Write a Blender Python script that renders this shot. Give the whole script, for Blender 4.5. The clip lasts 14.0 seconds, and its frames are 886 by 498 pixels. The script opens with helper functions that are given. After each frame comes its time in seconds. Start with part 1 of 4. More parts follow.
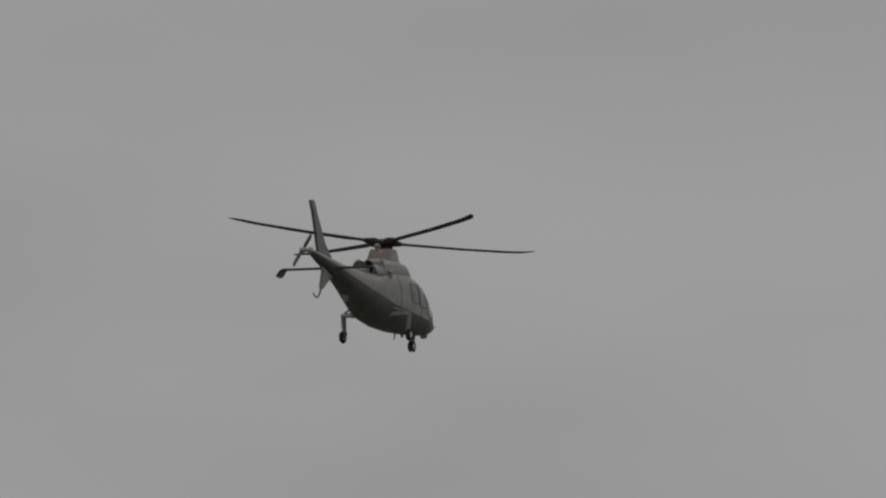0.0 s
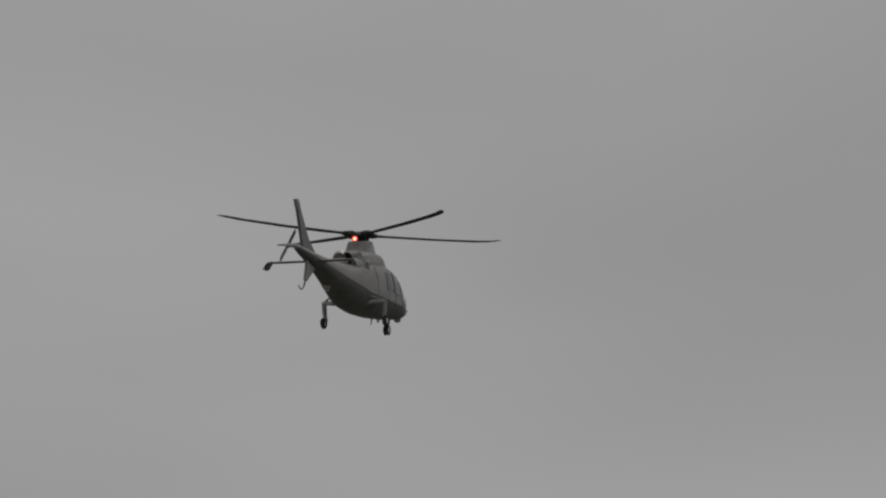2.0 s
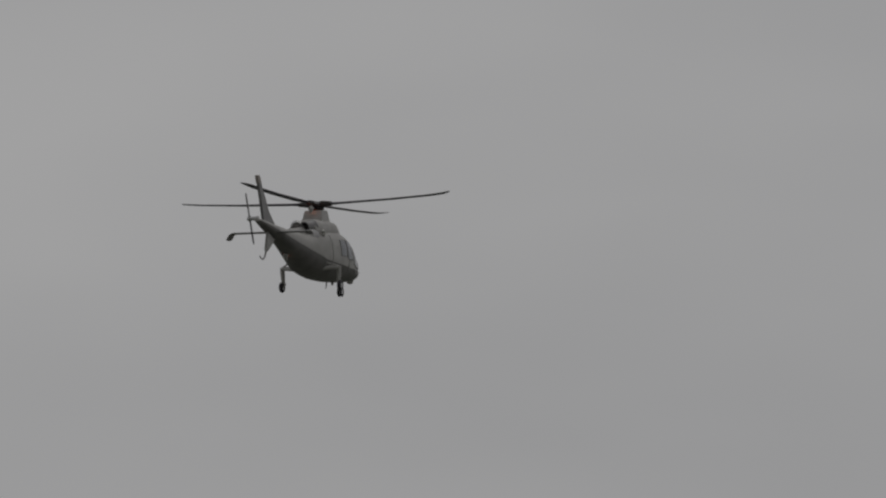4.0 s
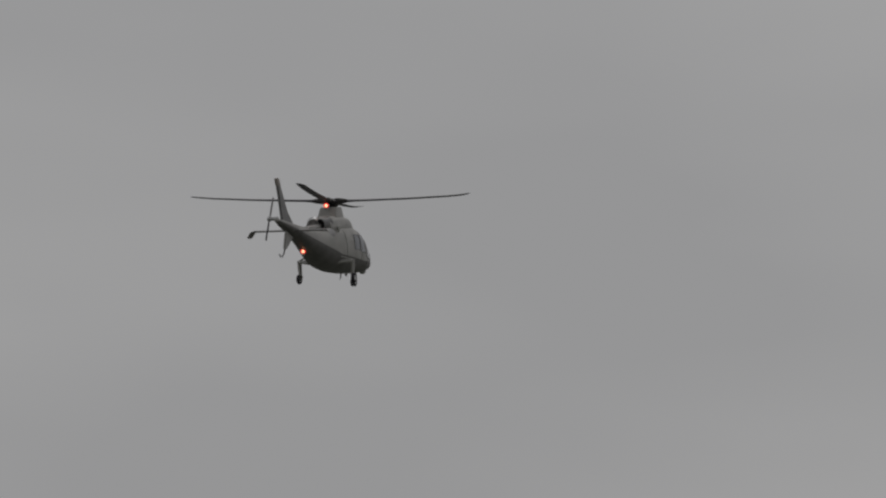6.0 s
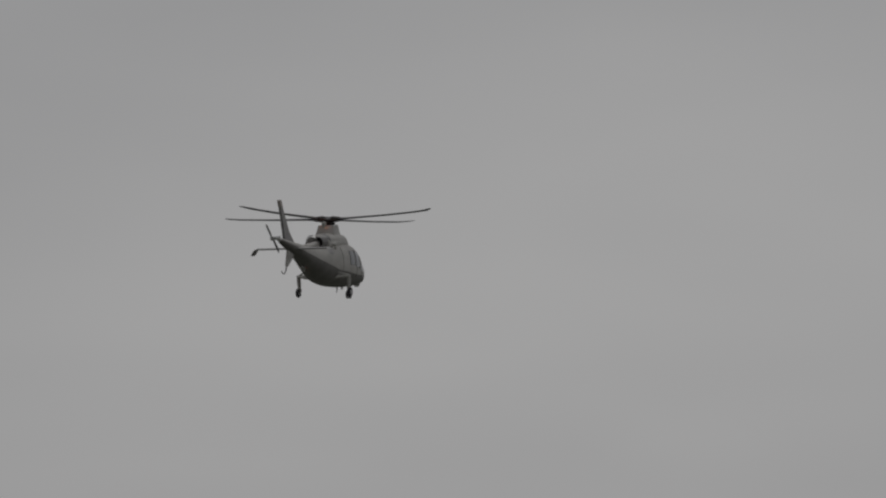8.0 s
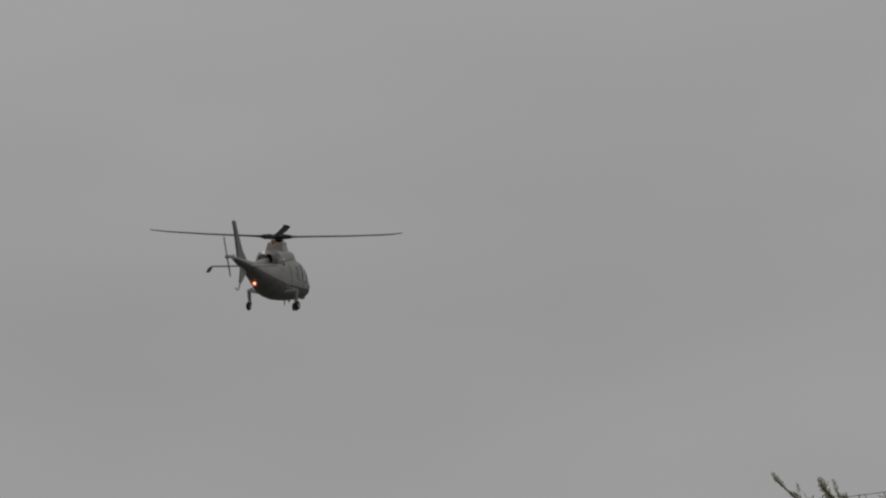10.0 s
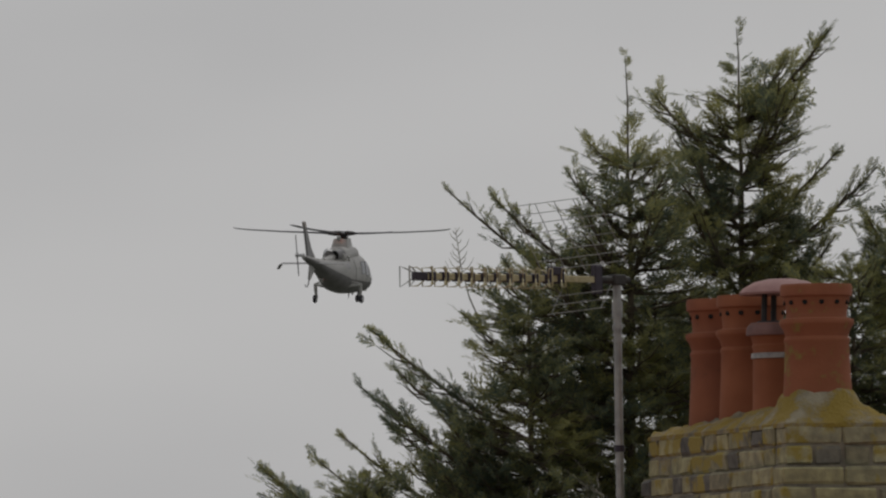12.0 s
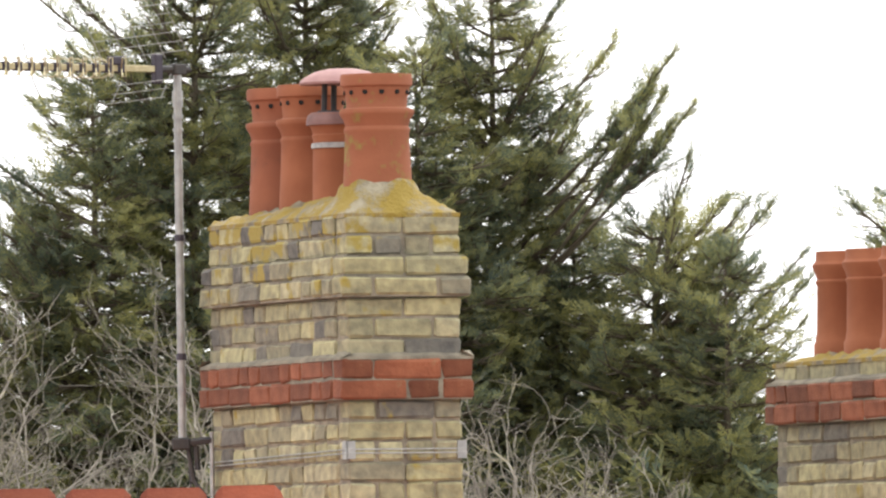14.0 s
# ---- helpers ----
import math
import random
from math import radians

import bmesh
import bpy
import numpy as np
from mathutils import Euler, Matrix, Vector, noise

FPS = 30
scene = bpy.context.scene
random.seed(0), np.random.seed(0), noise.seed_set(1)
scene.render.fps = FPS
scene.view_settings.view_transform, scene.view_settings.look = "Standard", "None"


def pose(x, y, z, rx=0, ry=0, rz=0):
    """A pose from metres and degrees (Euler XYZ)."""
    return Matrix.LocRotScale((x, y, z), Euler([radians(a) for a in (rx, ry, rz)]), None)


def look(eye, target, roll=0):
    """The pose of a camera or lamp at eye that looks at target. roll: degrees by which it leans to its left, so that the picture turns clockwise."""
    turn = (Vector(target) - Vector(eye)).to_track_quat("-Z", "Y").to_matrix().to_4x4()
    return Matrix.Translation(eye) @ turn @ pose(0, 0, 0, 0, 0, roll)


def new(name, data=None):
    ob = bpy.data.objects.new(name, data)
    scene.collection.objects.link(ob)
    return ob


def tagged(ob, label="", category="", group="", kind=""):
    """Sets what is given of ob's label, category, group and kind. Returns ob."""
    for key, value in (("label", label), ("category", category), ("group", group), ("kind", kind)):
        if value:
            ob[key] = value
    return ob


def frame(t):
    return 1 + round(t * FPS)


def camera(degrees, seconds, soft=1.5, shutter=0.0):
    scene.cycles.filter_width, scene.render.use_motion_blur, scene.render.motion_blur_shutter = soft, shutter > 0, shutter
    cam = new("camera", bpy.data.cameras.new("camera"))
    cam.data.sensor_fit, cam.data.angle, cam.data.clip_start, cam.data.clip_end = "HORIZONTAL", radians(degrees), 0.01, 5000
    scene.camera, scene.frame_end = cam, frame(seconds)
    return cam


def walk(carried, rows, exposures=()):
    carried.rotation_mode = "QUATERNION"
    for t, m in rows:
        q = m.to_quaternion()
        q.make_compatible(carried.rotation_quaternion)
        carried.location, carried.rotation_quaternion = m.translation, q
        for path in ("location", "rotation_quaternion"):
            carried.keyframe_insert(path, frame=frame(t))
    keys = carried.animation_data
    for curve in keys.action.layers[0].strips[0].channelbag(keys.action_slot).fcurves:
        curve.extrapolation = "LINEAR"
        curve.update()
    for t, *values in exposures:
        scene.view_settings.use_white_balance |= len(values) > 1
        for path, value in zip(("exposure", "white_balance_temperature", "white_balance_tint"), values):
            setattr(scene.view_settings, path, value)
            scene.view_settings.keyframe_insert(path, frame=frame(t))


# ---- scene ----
# camera: hand-held at an upstairs window, panning after the helicopter
EYE_Z = 5.0
cam = camera(3.06, 14.0, soft=2.25)
# seconds, eye shift x, eye shift z, azimuth, elevation (degrees)
AIM = [(0.0, -0.043, -0.07, -12.262, 10.695), (0.5, -0.043, -0.07, -11.957, 10.305), (1.0, -0.043, -0.07, -10.911, 9.819),
       (1.5, -0.043, -0.07, -10.033, 9.316), (2.0, -0.043, -0.07, -9.602, 8.848), (2.5, -0.043, -0.07, -9.112, 8.424),
       (3.0, -0.043, -0.07, -8.414, 7.974), (3.5, -0.043, -0.07, -7.731, 7.525), (4.0, -0.043, -0.07, -7.212, 7.140),
       (4.5, -0.043, -0.07, -6.712, 6.767), (5.0, -0.043, -0.07, -6.228, 6.405), (5.5, -0.043, -0.07, -5.760, 6.053),
       (6.0, -0.043, -0.07, -5.308, 5.712), (6.5, -0.043, -0.07, -4.836, 5.405), (7.0, -0.043, -0.07, -4.534, 5.090),
       (7.5, -0.043, -0.07, -4.056, 4.800), (8.0, -0.043, -0.07, -3.590, 4.518), (8.5, -0.043, -0.07, -3.137, 4.245),
       (9.0, -0.043, -0.07, -2.696, 3.981), (9.5, -0.043, -0.07, -2.266, 3.724), (10.0, -0.043, -0.07, -1.900, 3.465),
       (10.5, -0.043, -0.07, -1.485, 3.161), (11.0, -0.043, -0.07, -1.185, 2.879), (11.5, -0.043, -0.07, -0.935, 2.629),
       (12.0, -0.043, -0.07, -0.775, 2.443), (12.5, -0.043, -0.07, -0.374, 2.264), (13.0, 0.0, 0.0, 0.000, 1.960),
       (13.5, 0.0, 0.0, 0.421, 1.801), (14.0, 0.0, 0.0, 0.694, 1.628)]


def aim(ex, ez, az, el):
    a, e = radians(az), radians(el)
    eye = Vector((ex, 0, EYE_Z + ez))
    return look(eye, eye + 50 * Vector((math.sin(a) * math.cos(e), math.cos(a) * math.cos(e), math.sin(e))), -0.848)


EXPOSURES = [(0.0, -1.52), (3.0, -1.50), (6.5, -1.45), (9.5, -1.48), (10.5, -1.44), (11.0, -1.36), (11.5, -1.22), (12.0, -0.97), (12.5, -0.67),
             (13.0, -0.22), (13.5, 0.84), (14.0, 1.34)]
walk(cam, [(t, aim(ex, ez, az, el)) for t, ex, ez, az, el in AIM], EXPOSURES)

# ---- light: an overcast sky ----
world = bpy.data.worlds.new("world")
scene.world = world
world.use_nodes = True
wn, wl = world.node_tree.nodes, world.node_tree.links
wn.clear()
w_out, w_bg = wn.new("ShaderNodeOutputWorld"), wn.new("ShaderNodeBackground")
w_sky = wn.new("ShaderNodeTexSky")
w_sky.sky_type, w_sky.sun_disc = "NISHITA", False
w_sky.sun_elevation, w_sky.sun_rotation = radians(54), radians(20)
w_co, w_map = wn.new("ShaderNodeTexCoord"), wn.new("ShaderNodeMapping")
w_map.inputs["Scale"].default_value = (16, 16, 46)
w_n1, w_ramp = wn.new("ShaderNodeTexNoise"), wn.new("ShaderNodeValToRGB")
w_n1.inputs["Scale"].default_value, w_n1.inputs["Detail"].default_value = 1.0, 3.0
w_n1.inputs["Roughness"].default_value = 0.42
w_ramp.color_ramp.elements[0].position, w_ramp.color_ramp.elements[1].position = 0.3, 0.7
w_ramp.color_ramp.elements[0].color, w_ramp.color_ramp.elements[1].color = (8.3, 8.25, 8.35, 1), (10.1, 10.0, 10.0, 1)
w_mix = wn.new("ShaderNodeMixRGB")
w_mix.inputs[0].default_value = 0.96
wl.new(w_co.outputs["Generated"], w_map.inputs[0])
wl.new(w_map.outputs[0], w_n1.inputs["Vector"])
wl.new(w_n1.outputs["Fac"], w_ramp.inputs[0])
wl.new(w_sky.outputs[0], w_mix.inputs[1])
wl.new(w_ramp.outputs[0], w_mix.inputs[2])
# the hidden sun stands ahead: the cloud is brighter on that side and duller behind
w_sep, w_side, w_dim = wn.new("ShaderNodeSeparateXYZ"), wn.new("ShaderNodeMapRange"), wn.new("ShaderNodeMixRGB")
w_side.inputs[1].default_value, w_side.inputs[2].default_value = -1.0, 1.0
w_side.inputs[3].default_value, w_side.inputs[4].default_value = 0.76, 1.0
w_dim.blend_type, w_dim.inputs[0].default_value = "MULTIPLY", 1.0
wl.new(w_co.outputs["Generated"], w_sep.inputs[0])
wl.new(w_sep.outputs["Y"], w_side.inputs[0])
wl.new(w_mix.outputs[0], w_dim.inputs[1])
wl.new(w_side.outputs[0], w_dim.inputs[2])
wl.new(w_dim.outputs[0], w_bg.inputs[0])
w_bg.inputs[1].default_value = 0.1
wl.new(w_bg.outputs[0], w_out.inputs[0])
sun = new("sun", bpy.data.lights.new("sun", "SUN"))
sun.data.energy, sun.data.angle, sun.data.color = 1.0, radians(40), (1.0, 0.985, 0.96)
sun.matrix_world = look((0, 0, 60), Vector((0, 0, 60)) - Vector((0.20, 0.55, 0.81)))


# ---- materials ----
def mat(name, a, b=None, rough=0.6, metal=0.0, scale=8.0, fine=0.0, bump=0.0, per="", spots=None, spread=0.12, emit=None):
    """A surface whose colour varies between a and b at two scales; per: 'object' or 'island' variation; spots: (colour, scale, threshold)."""
    m = bpy.data.materials.new(name)
    m.use_nodes = True
    n, l = m.node_tree.nodes, m.node_tree.links
    p = n["Principled BSDF"]
    p.inputs["Roughness"].default_value, p.inputs["Metallic"].default_value = rough, metal
    b = b or a
    co = n.new("ShaderNodeTexCoord")
    tex = n.new("ShaderNodeTexNoise")
    tex.inputs["Scale"].default_value, tex.inputs["Detail"].default_value = scale, 6
    l.new(co.outputs["Object"], tex.inputs["Vector"])
    ramp = n.new("ShaderNodeValToRGB")
    ramp.color_ramp.elements[0].position, ramp.color_ramp.elements[1].position = 0.5 - spread, 0.5 + spread
    ramp.color_ramp.elements[0].color, ramp.color_ramp.elements[1].color = (*a, 1), (*b, 1)
    l.new(tex.outputs["Fac"], ramp.inputs[0])
    col = ramp.outputs[0]
    if per:
        src = n.new("ShaderNodeObjectInfo").outputs["Random"] if per == "object" else n.new("ShaderNodeNewGeometry").outputs["Random Per Island"]
        hsv = n.new("ShaderNodeHueSaturation")
        rng = n.new("ShaderNodeMapRange")
        rng.inputs[3].default_value, rng.inputs[4].default_value = 0.55, 1.35
        l.new(src, rng.inputs[0])
        l.new(rng.outputs[0], hsv.inputs["Value"])
        l.new(col, hsv.inputs["Color"])
        col = hsv.outputs[0]
    if spots:
        t2 = n.new("ShaderNodeTexNoise")
        t2.inputs["Scale"].default_value, t2.inputs["Detail"].default_value = spots[1], 8
        t2.inputs["Roughness"].default_value = 0.65
        l.new(co.outputs["Object"], t2.inputs["Vector"])
        r2 = n.new("ShaderNodeValToRGB")
        r2.color_ramp.elements[0].position, r2.color_ramp.elements[1].position = spots[2], spots[2] + 0.11
        l.new(t2.outputs["Fac"], r2.inputs[0])
        mx = n.new("ShaderNodeMixRGB")
        l.new(r2.outputs[0], mx.inputs[0])
        l.new(col, mx.inputs[1])
        mx.inputs[2].default_value = (*spots[0], 1)
        col = mx.outputs[0]
    l.new(col, p.inputs["Base Color"])
    if bump:
        t3 = n.new("ShaderNodeTexNoise")
        t3.inputs["Scale"].default_value, t3.inputs["Detail"].default_value = fine or scale * 6, 5
        l.new(co.outputs["Object"], t3.inputs["Vector"])
        bp = n.new("ShaderNodeBump")
        bp.inputs["Strength"].default_value, bp.inputs["Distance"].default_value = bump, 0.01
        l.new(t3.outputs["Fac"], bp.inputs["Height"])
        l.new(bp.outputs[0], p.inputs["Normal"])
    if emit:
        p.inputs["Emission Color"].default_value, p.inputs["Emission Strength"].default_value = (*emit[0], 1), emit[1]
    return m


def stock_brick(name):
    """Yellow London stock brick: each brick its own tone, from cream to sooty grey, with stains."""
    m = bpy.data.materials.new(name)
    m.use_nodes = True
    n, l = m.node_tree.nodes, m.node_tree.links
    p = n["Principled BSDF"]
    p.inputs["Roughness"].default_value = 0.9
    info = n.new("ShaderNodeObjectInfo")
    ramp = n.new("ShaderNodeValToRGB")
    e = ramp.color_ramp.elements
    e[0].position, e[0].color = 0.0, (0.135, 0.13, 0.12, 1)
    e[1].position, e[1].color = 1.0, (0.52, 0.485, 0.30, 1)
    for pos, c in ((0.10, (0.19, 0.178, 0.15)), (0.24, (0.28, 0.26, 0.18)), (0.42, (0.34, 0.315, 0.19)), (0.6, (0.40, 0.37, 0.21)), (0.78, (0.46, 0.425, 0.245)), (0.88, (0.33, 0.30, 0.20))):
        x = e.new(pos)
        x.color = (*c, 1)
    l.new(info.outputs["Random"], ramp.inputs[0])
    geo = n.new("ShaderNodeNewGeometry")
    t1 = n.new("ShaderNodeTexNoise")
    t1.inputs["Scale"].default_value, t1.inputs["Detail"].default_value = 22, 8
    l.new(geo.outputs["Position"], t1.inputs["Vector"])
    r1 = n.new("ShaderNodeValToRGB")
    r1.color_ramp.elements[0].position, r1.color_ramp.elements[1].position = 0.3, 0.7
    r1.color_ramp.elements[0].color, r1.color_ramp.elements[1].color = (0.55, 0.55, 0.57, 1), (1.1, 1.08, 1.02, 1)
    l.new(t1.outputs["Fac"], r1.inputs[0])
    mul = n.new("ShaderNodeMixRGB")
    mul.blend_type, mul.inputs[0].default_value = "MULTIPLY", 1
    l.new(ramp.outputs[0], mul.inputs[1])
    l.new(r1.outputs[0], mul.inputs[2])
    t2 = n.new("ShaderNodeTexNoise")
    t2.inputs["Scale"].default_value, t2.inputs["Detail"].default_value = 9, 8
    l.new(geo.outputs["Position"], t2.inputs["Vector"])
    r2 = n.new("ShaderNodeValToRGB")
    r2.color_ramp.elements[0].position, r2.color_ramp.elements[1].position = 0.62, 0.70
    # lichen thickest on the top courses
    sep, hi, up = n.new("ShaderNodeSeparateXYZ"), n.new("ShaderNodeMapRange"), n.new("ShaderNodeMath")
    hi.inputs[1].default_value, hi.inputs[2].default_value, hi.inputs[3].default_value, hi.inputs[4].default_value = 6.50, 6.84, -0.03, 0.15
    up.operation = "ADD"
    l.new(geo.outputs["Position"], sep.inputs[0])
    l.new(sep.outputs["Z"], hi.inputs[0])
    l.new(t2.outputs["Fac"], up.inputs[0])
    l.new(hi.outputs[0], up.inputs[1])
    l.new(up.outputs[0], r2.inputs[0])
    mx = n.new("ShaderNodeMixRGB")
    mx.inputs[2].default_value = (0.32, 0.25, 0.06, 1)
    l.new(r2.outputs[0], mx.inputs[0])
    l.new(mul.outputs[0], mx.inputs[1])
    l.new(mx.outputs[0], p.inputs["Base Color"])
    t3 = n.new("ShaderNodeTexNoise")
    t3.inputs["Scale"].default_value, t3.inputs["Detail"].default_value = 60, 6
    l.new(geo.outputs["Position"], t3.inputs["Vector"])
    bp = n.new("ShaderNodeBump")
    bp.inputs["Strength"].default_value, bp.inputs["Distance"].default_value = 0.5, 0.008
    l.new(t3.outputs["Fac"], bp.inputs["Height"])
    l.new(bp.outputs[0], p.inputs["Normal"])
    return m


M_BRICK = stock_brick("stock_brick")
M_RED = mat("red_brick", (0.175, 0.056, 0.027), (0.245, 0.085, 0.042), 0.95, scale=12, bump=0.5, fine=70, per="object", spots=((0.27, 0.17, 0.09), 14, 0.62))
M_MORTAR = mat("mortar", (0.17, 0.15, 0.115), (0.30, 0.265, 0.195), 0.95, scale=10, bump=0.6, fine=80)
M_FLAUNCH = mat("lichened_mortar", (0.36, 0.315, 0.22), (0.19, 0.165, 0.115), 0.95, scale=9, bump=1.0, fine=70, spots=((0.29, 0.205, 0.04), 8, 0.42))
M_POT = mat("terracotta", (0.25, 0.081, 0.036), (0.32, 0.112, 0.052), 0.9, scale=5, bump=0.08, fine=90, spots=((0.48, 0.30, 0.20), 22, 0.70))
M_POT_MOSS = mat("mossy_terracotta", (0.325, 0.112, 0.055), (0.275, 0.092, 0.044), 0.9, scale=6, bump=0.15, fine=60, spots=((0.25, 0.20, 0.05), 13, 0.555))
M_POT_SOOT = mat("sooty_terracotta", (0.22, 0.075, 0.040), (0.31, 0.108, 0.055), 0.9, scale=4, bump=0.1, fine=80, spots=((0.12, 0.06, 0.04), 6, 0.58))
# near-black for soot, and for shade painted in where openings would be
M_HOLE = mat("soot_and_hole_shade", (0.012, 0.011, 0.01), None, 1.0)
M_COWL = mat("weathered_cowl", (0.30, 0.155, 0.145), (0.38, 0.21, 0.19), 0.7, scale=9, bump=0.2)
M_SOOTY = mat("sooty_clay", (0.16, 0.085, 0.075), (0.24, 0.13, 0.115), 0.8, scale=10, bump=0.2)
M_IRON = mat("dark_iron", (0.03, 0.028, 0.03), (0.05, 0.045, 0.04), 0.7, scale=20)
# lead for the clamp band; also paints highlights into the left exhaust throat
M_LEAD_AND_LIT = mat("grey_lead_and_lit_throat", (0.26, 0.25, 0.25), (0.4, 0.38, 0.36), 0.55, 0.3, scale=30)
M_GALV = mat("galvanised_steel", (0.30, 0.30, 0.29), (0.42, 0.42, 0.40), 0.5, 0.5, scale=18, bump=0.1)
M_GOLD = mat("anodised_aluminium", (0.42, 0.36, 0.20), (0.52, 0.46, 0.28), 0.45, 0.4, scale=30)
M_PLASTIC = mat("dark_plastic", (0.03, 0.022, 0.035), (0.045, 0.035, 0.05), 0.5, scale=20)
M_RIDGE = mat("red_clay_tile", (0.165, 0.033, 0.013), (0.215, 0.05, 0.021), 1.0, scale=9, bump=0.4, fine=60, per="object")
M_ROOF = mat("clay_roof_tile", (0.26, 0.10, 0.07), (0.34, 0.15, 0.10), 0.9, scale=5, bump=0.4, per="object")
M_WALL = mat("brick_house_wall", (0.40, 0.34, 0.22), (0.32, 0.27, 0.19), 0.9, scale=3, bump=0.4)
M_BARK = mat("brown_bark", (0.10, 0.075, 0.05), (0.17, 0.14, 0.10), 0.95, scale=12, bump=0.6)
M_TWIG = mat("lichened_twig", (0.17, 0.145, 0.12), (0.40, 0.36, 0.30), 0.95, scale=7, bump=0.4, spots=((0.34, 0.29, 0.09), 3.5, 0.58))
M_GRASS = mat("grass_ground", (0.09, 0.10, 0.075), (0.15, 0.15, 0.13), 1.0, scale=0.06, bump=0.3)
M_SILVER = mat("silver_grey_paint", (0.36, 0.352, 0.335), (0.42, 0.412, 0.392), 0.42, 0.05, scale=2.5, bump=0.03)
M_DARKP = mat("dark_grey_paint", (0.24, 0.235, 0.237), (0.28, 0.275, 0.277), 0.45, scale=3)
M_BELLY = mat("dark_belly_paint", (0.135, 0.13, 0.127), (0.17, 0.165, 0.16), 0.5, scale=3)
M_BLACK = mat("black_rotor_paint", (0.05, 0.048, 0.058), (0.07, 0.068, 0.08), 0.5, scale=6)
M_TIP = mat("pale_tip_paint", (0.35, 0.31, 0.29), (0.42, 0.38, 0.35), 0.5, scale=6)
M_TYRE = mat("tyre_rubber", (0.04, 0.038, 0.046), (0.055, 0.052, 0.06), 0.85, scale=14)
M_STEEL = mat("bright_steel", (0.5, 0.5, 0.5), (0.62, 0.62, 0.62), 0.35, 0.7, scale=10)
# base colour lightened to paint in the sky that the panes reflect
M_GLASS = mat("window_with_painted_sky", (0.15, 0.16, 0.185), (0.19, 0.20, 0.225), 0.05, 0.0, scale=2)
M_LAMP = mat("red_beacon_lamp", (0.5, 0.03, 0.02), None, 0.4, emit=((1.0, 0.06, 0.05), 2.6))
M_CORE = mat("beacon_bulb_glow", (0.9, 0.5, 0.3), None, 0.4, emit=((1.0, 0.50, 0.28), 6.0))
# for the strobe and for the added white flash lower on the side
M_WHITE = mat("white_strobe_and_flash", (0.9, 0.9, 0.9), None, 0.4, emit=((1.0, 1.0, 1.0), 10.0))


def foliage(name, dark, light):
    """Scale-leaf sprays: each spray its own green; the ramp also paints in lit tips and shaded depths."""
    m = bpy.data.materials.new(name)
    m.use_nodes = True
    n, l = m.node_tree.nodes, m.node_tree.links
    p = n["Principled BSDF"]
    p.inputs["Roughness"].default_value = 0.75
    geo, co = n.new("ShaderNodeNewGeometry"), n.new("ShaderNodeTexCoord")
    t1 = n.new("ShaderNodeTexNoise")
    t1.inputs["Scale"].default_value, t1.inputs["Detail"].default_value = 2.6, 4
    l.new(co.outputs["Object"], t1.inputs["Vector"])
    add = n.new("ShaderNodeMath")
    add.operation = "MULTIPLY_ADD"
    add.inputs[1].default_value = 0.35
    l.new(geo.outputs["Random Per Island"], add.inputs[0])
    sub = n.new("ShaderNodeMath")
    sub.operation = "SUBTRACT"
    sub.inputs[1].default_value = 0.17
    l.new(t1.outputs["Fac"], sub.inputs[0])
    l.new(sub.outputs[0], add.inputs[2])
    ramp = n.new("ShaderNodeValToRGB")
    ramp.color_ramp.elements[0].position, ramp.color_ramp.elements[1].position = 0.34, 0.70
    ramp.color_ramp.elements[0].color, ramp.color_ramp.elements[1].color = (*dark, 1), (*light, 1)
    l.new(add.outputs[0], ramp.inputs[0])
    l.new(ramp.outputs[0], p.inputs["Base Color"])
    thin = n.new("ShaderNodeBsdfTranslucent")
    l.new(ramp.outputs[0], thin.inputs["Color"])
    mix = n.new("ShaderNodeMixShader")
    mix.inputs[0].default_value = 0.5
    l.new(p.outputs[0], mix.inputs[1])
    l.new(thin.outputs[0], mix.inputs[2])
    l.new(mix.outputs[0], n["Material Output"].inputs["Surface"])
    return m


# blue-grey shadow and the lift of lens glare are mixed into these greens
M_LEAF = foliage("cypress_foliage", (0.142, 0.180, 0.136), (0.44, 0.415, 0.155))


# ---- building helpers ----
def part(name, bm, material, parent=None, label="", smooth=False):
    me = bpy.data.meshes.new(name)
    bmesh.ops.recalc_face_normals(bm, faces=bm.faces)
    if smooth:
        for fc in bm.faces:
            fc.smooth = True
    bm.to_mesh(me)
    bm.free()
    if smooth:
        me.set_sharp_from_angle(angle=radians(38))
    me.materials.append(material)
    ob = new(name, me)
    ob.parent = parent
    return tagged(ob, label)


def box(bm, lo, hi, bevel=0.0, m=None):
    r = bmesh.ops.create_cube(bm, size=1)
    vs = r["verts"]
    s = [b - a for a, b in zip(lo, hi)]
    c = [(a + b) / 2 for a, b in zip(lo, hi)]
    for v in vs:
        v.co = Vector([v.co[i] * s[i] + c[i] for i in range(3)])
    if bevel:
        es = list({e for v in vs for e in v.link_edges})
        vs = list({v for f_ in bmesh.ops.bevel(bm, geom=es, offset=bevel, segments=1, affect="EDGES")["faces"] for v in f_.verts} | {v for v in vs if v.is_valid})
    if m:
        for v in vs:
            if v.is_valid:
                v.co = m @ v.co
    return bm


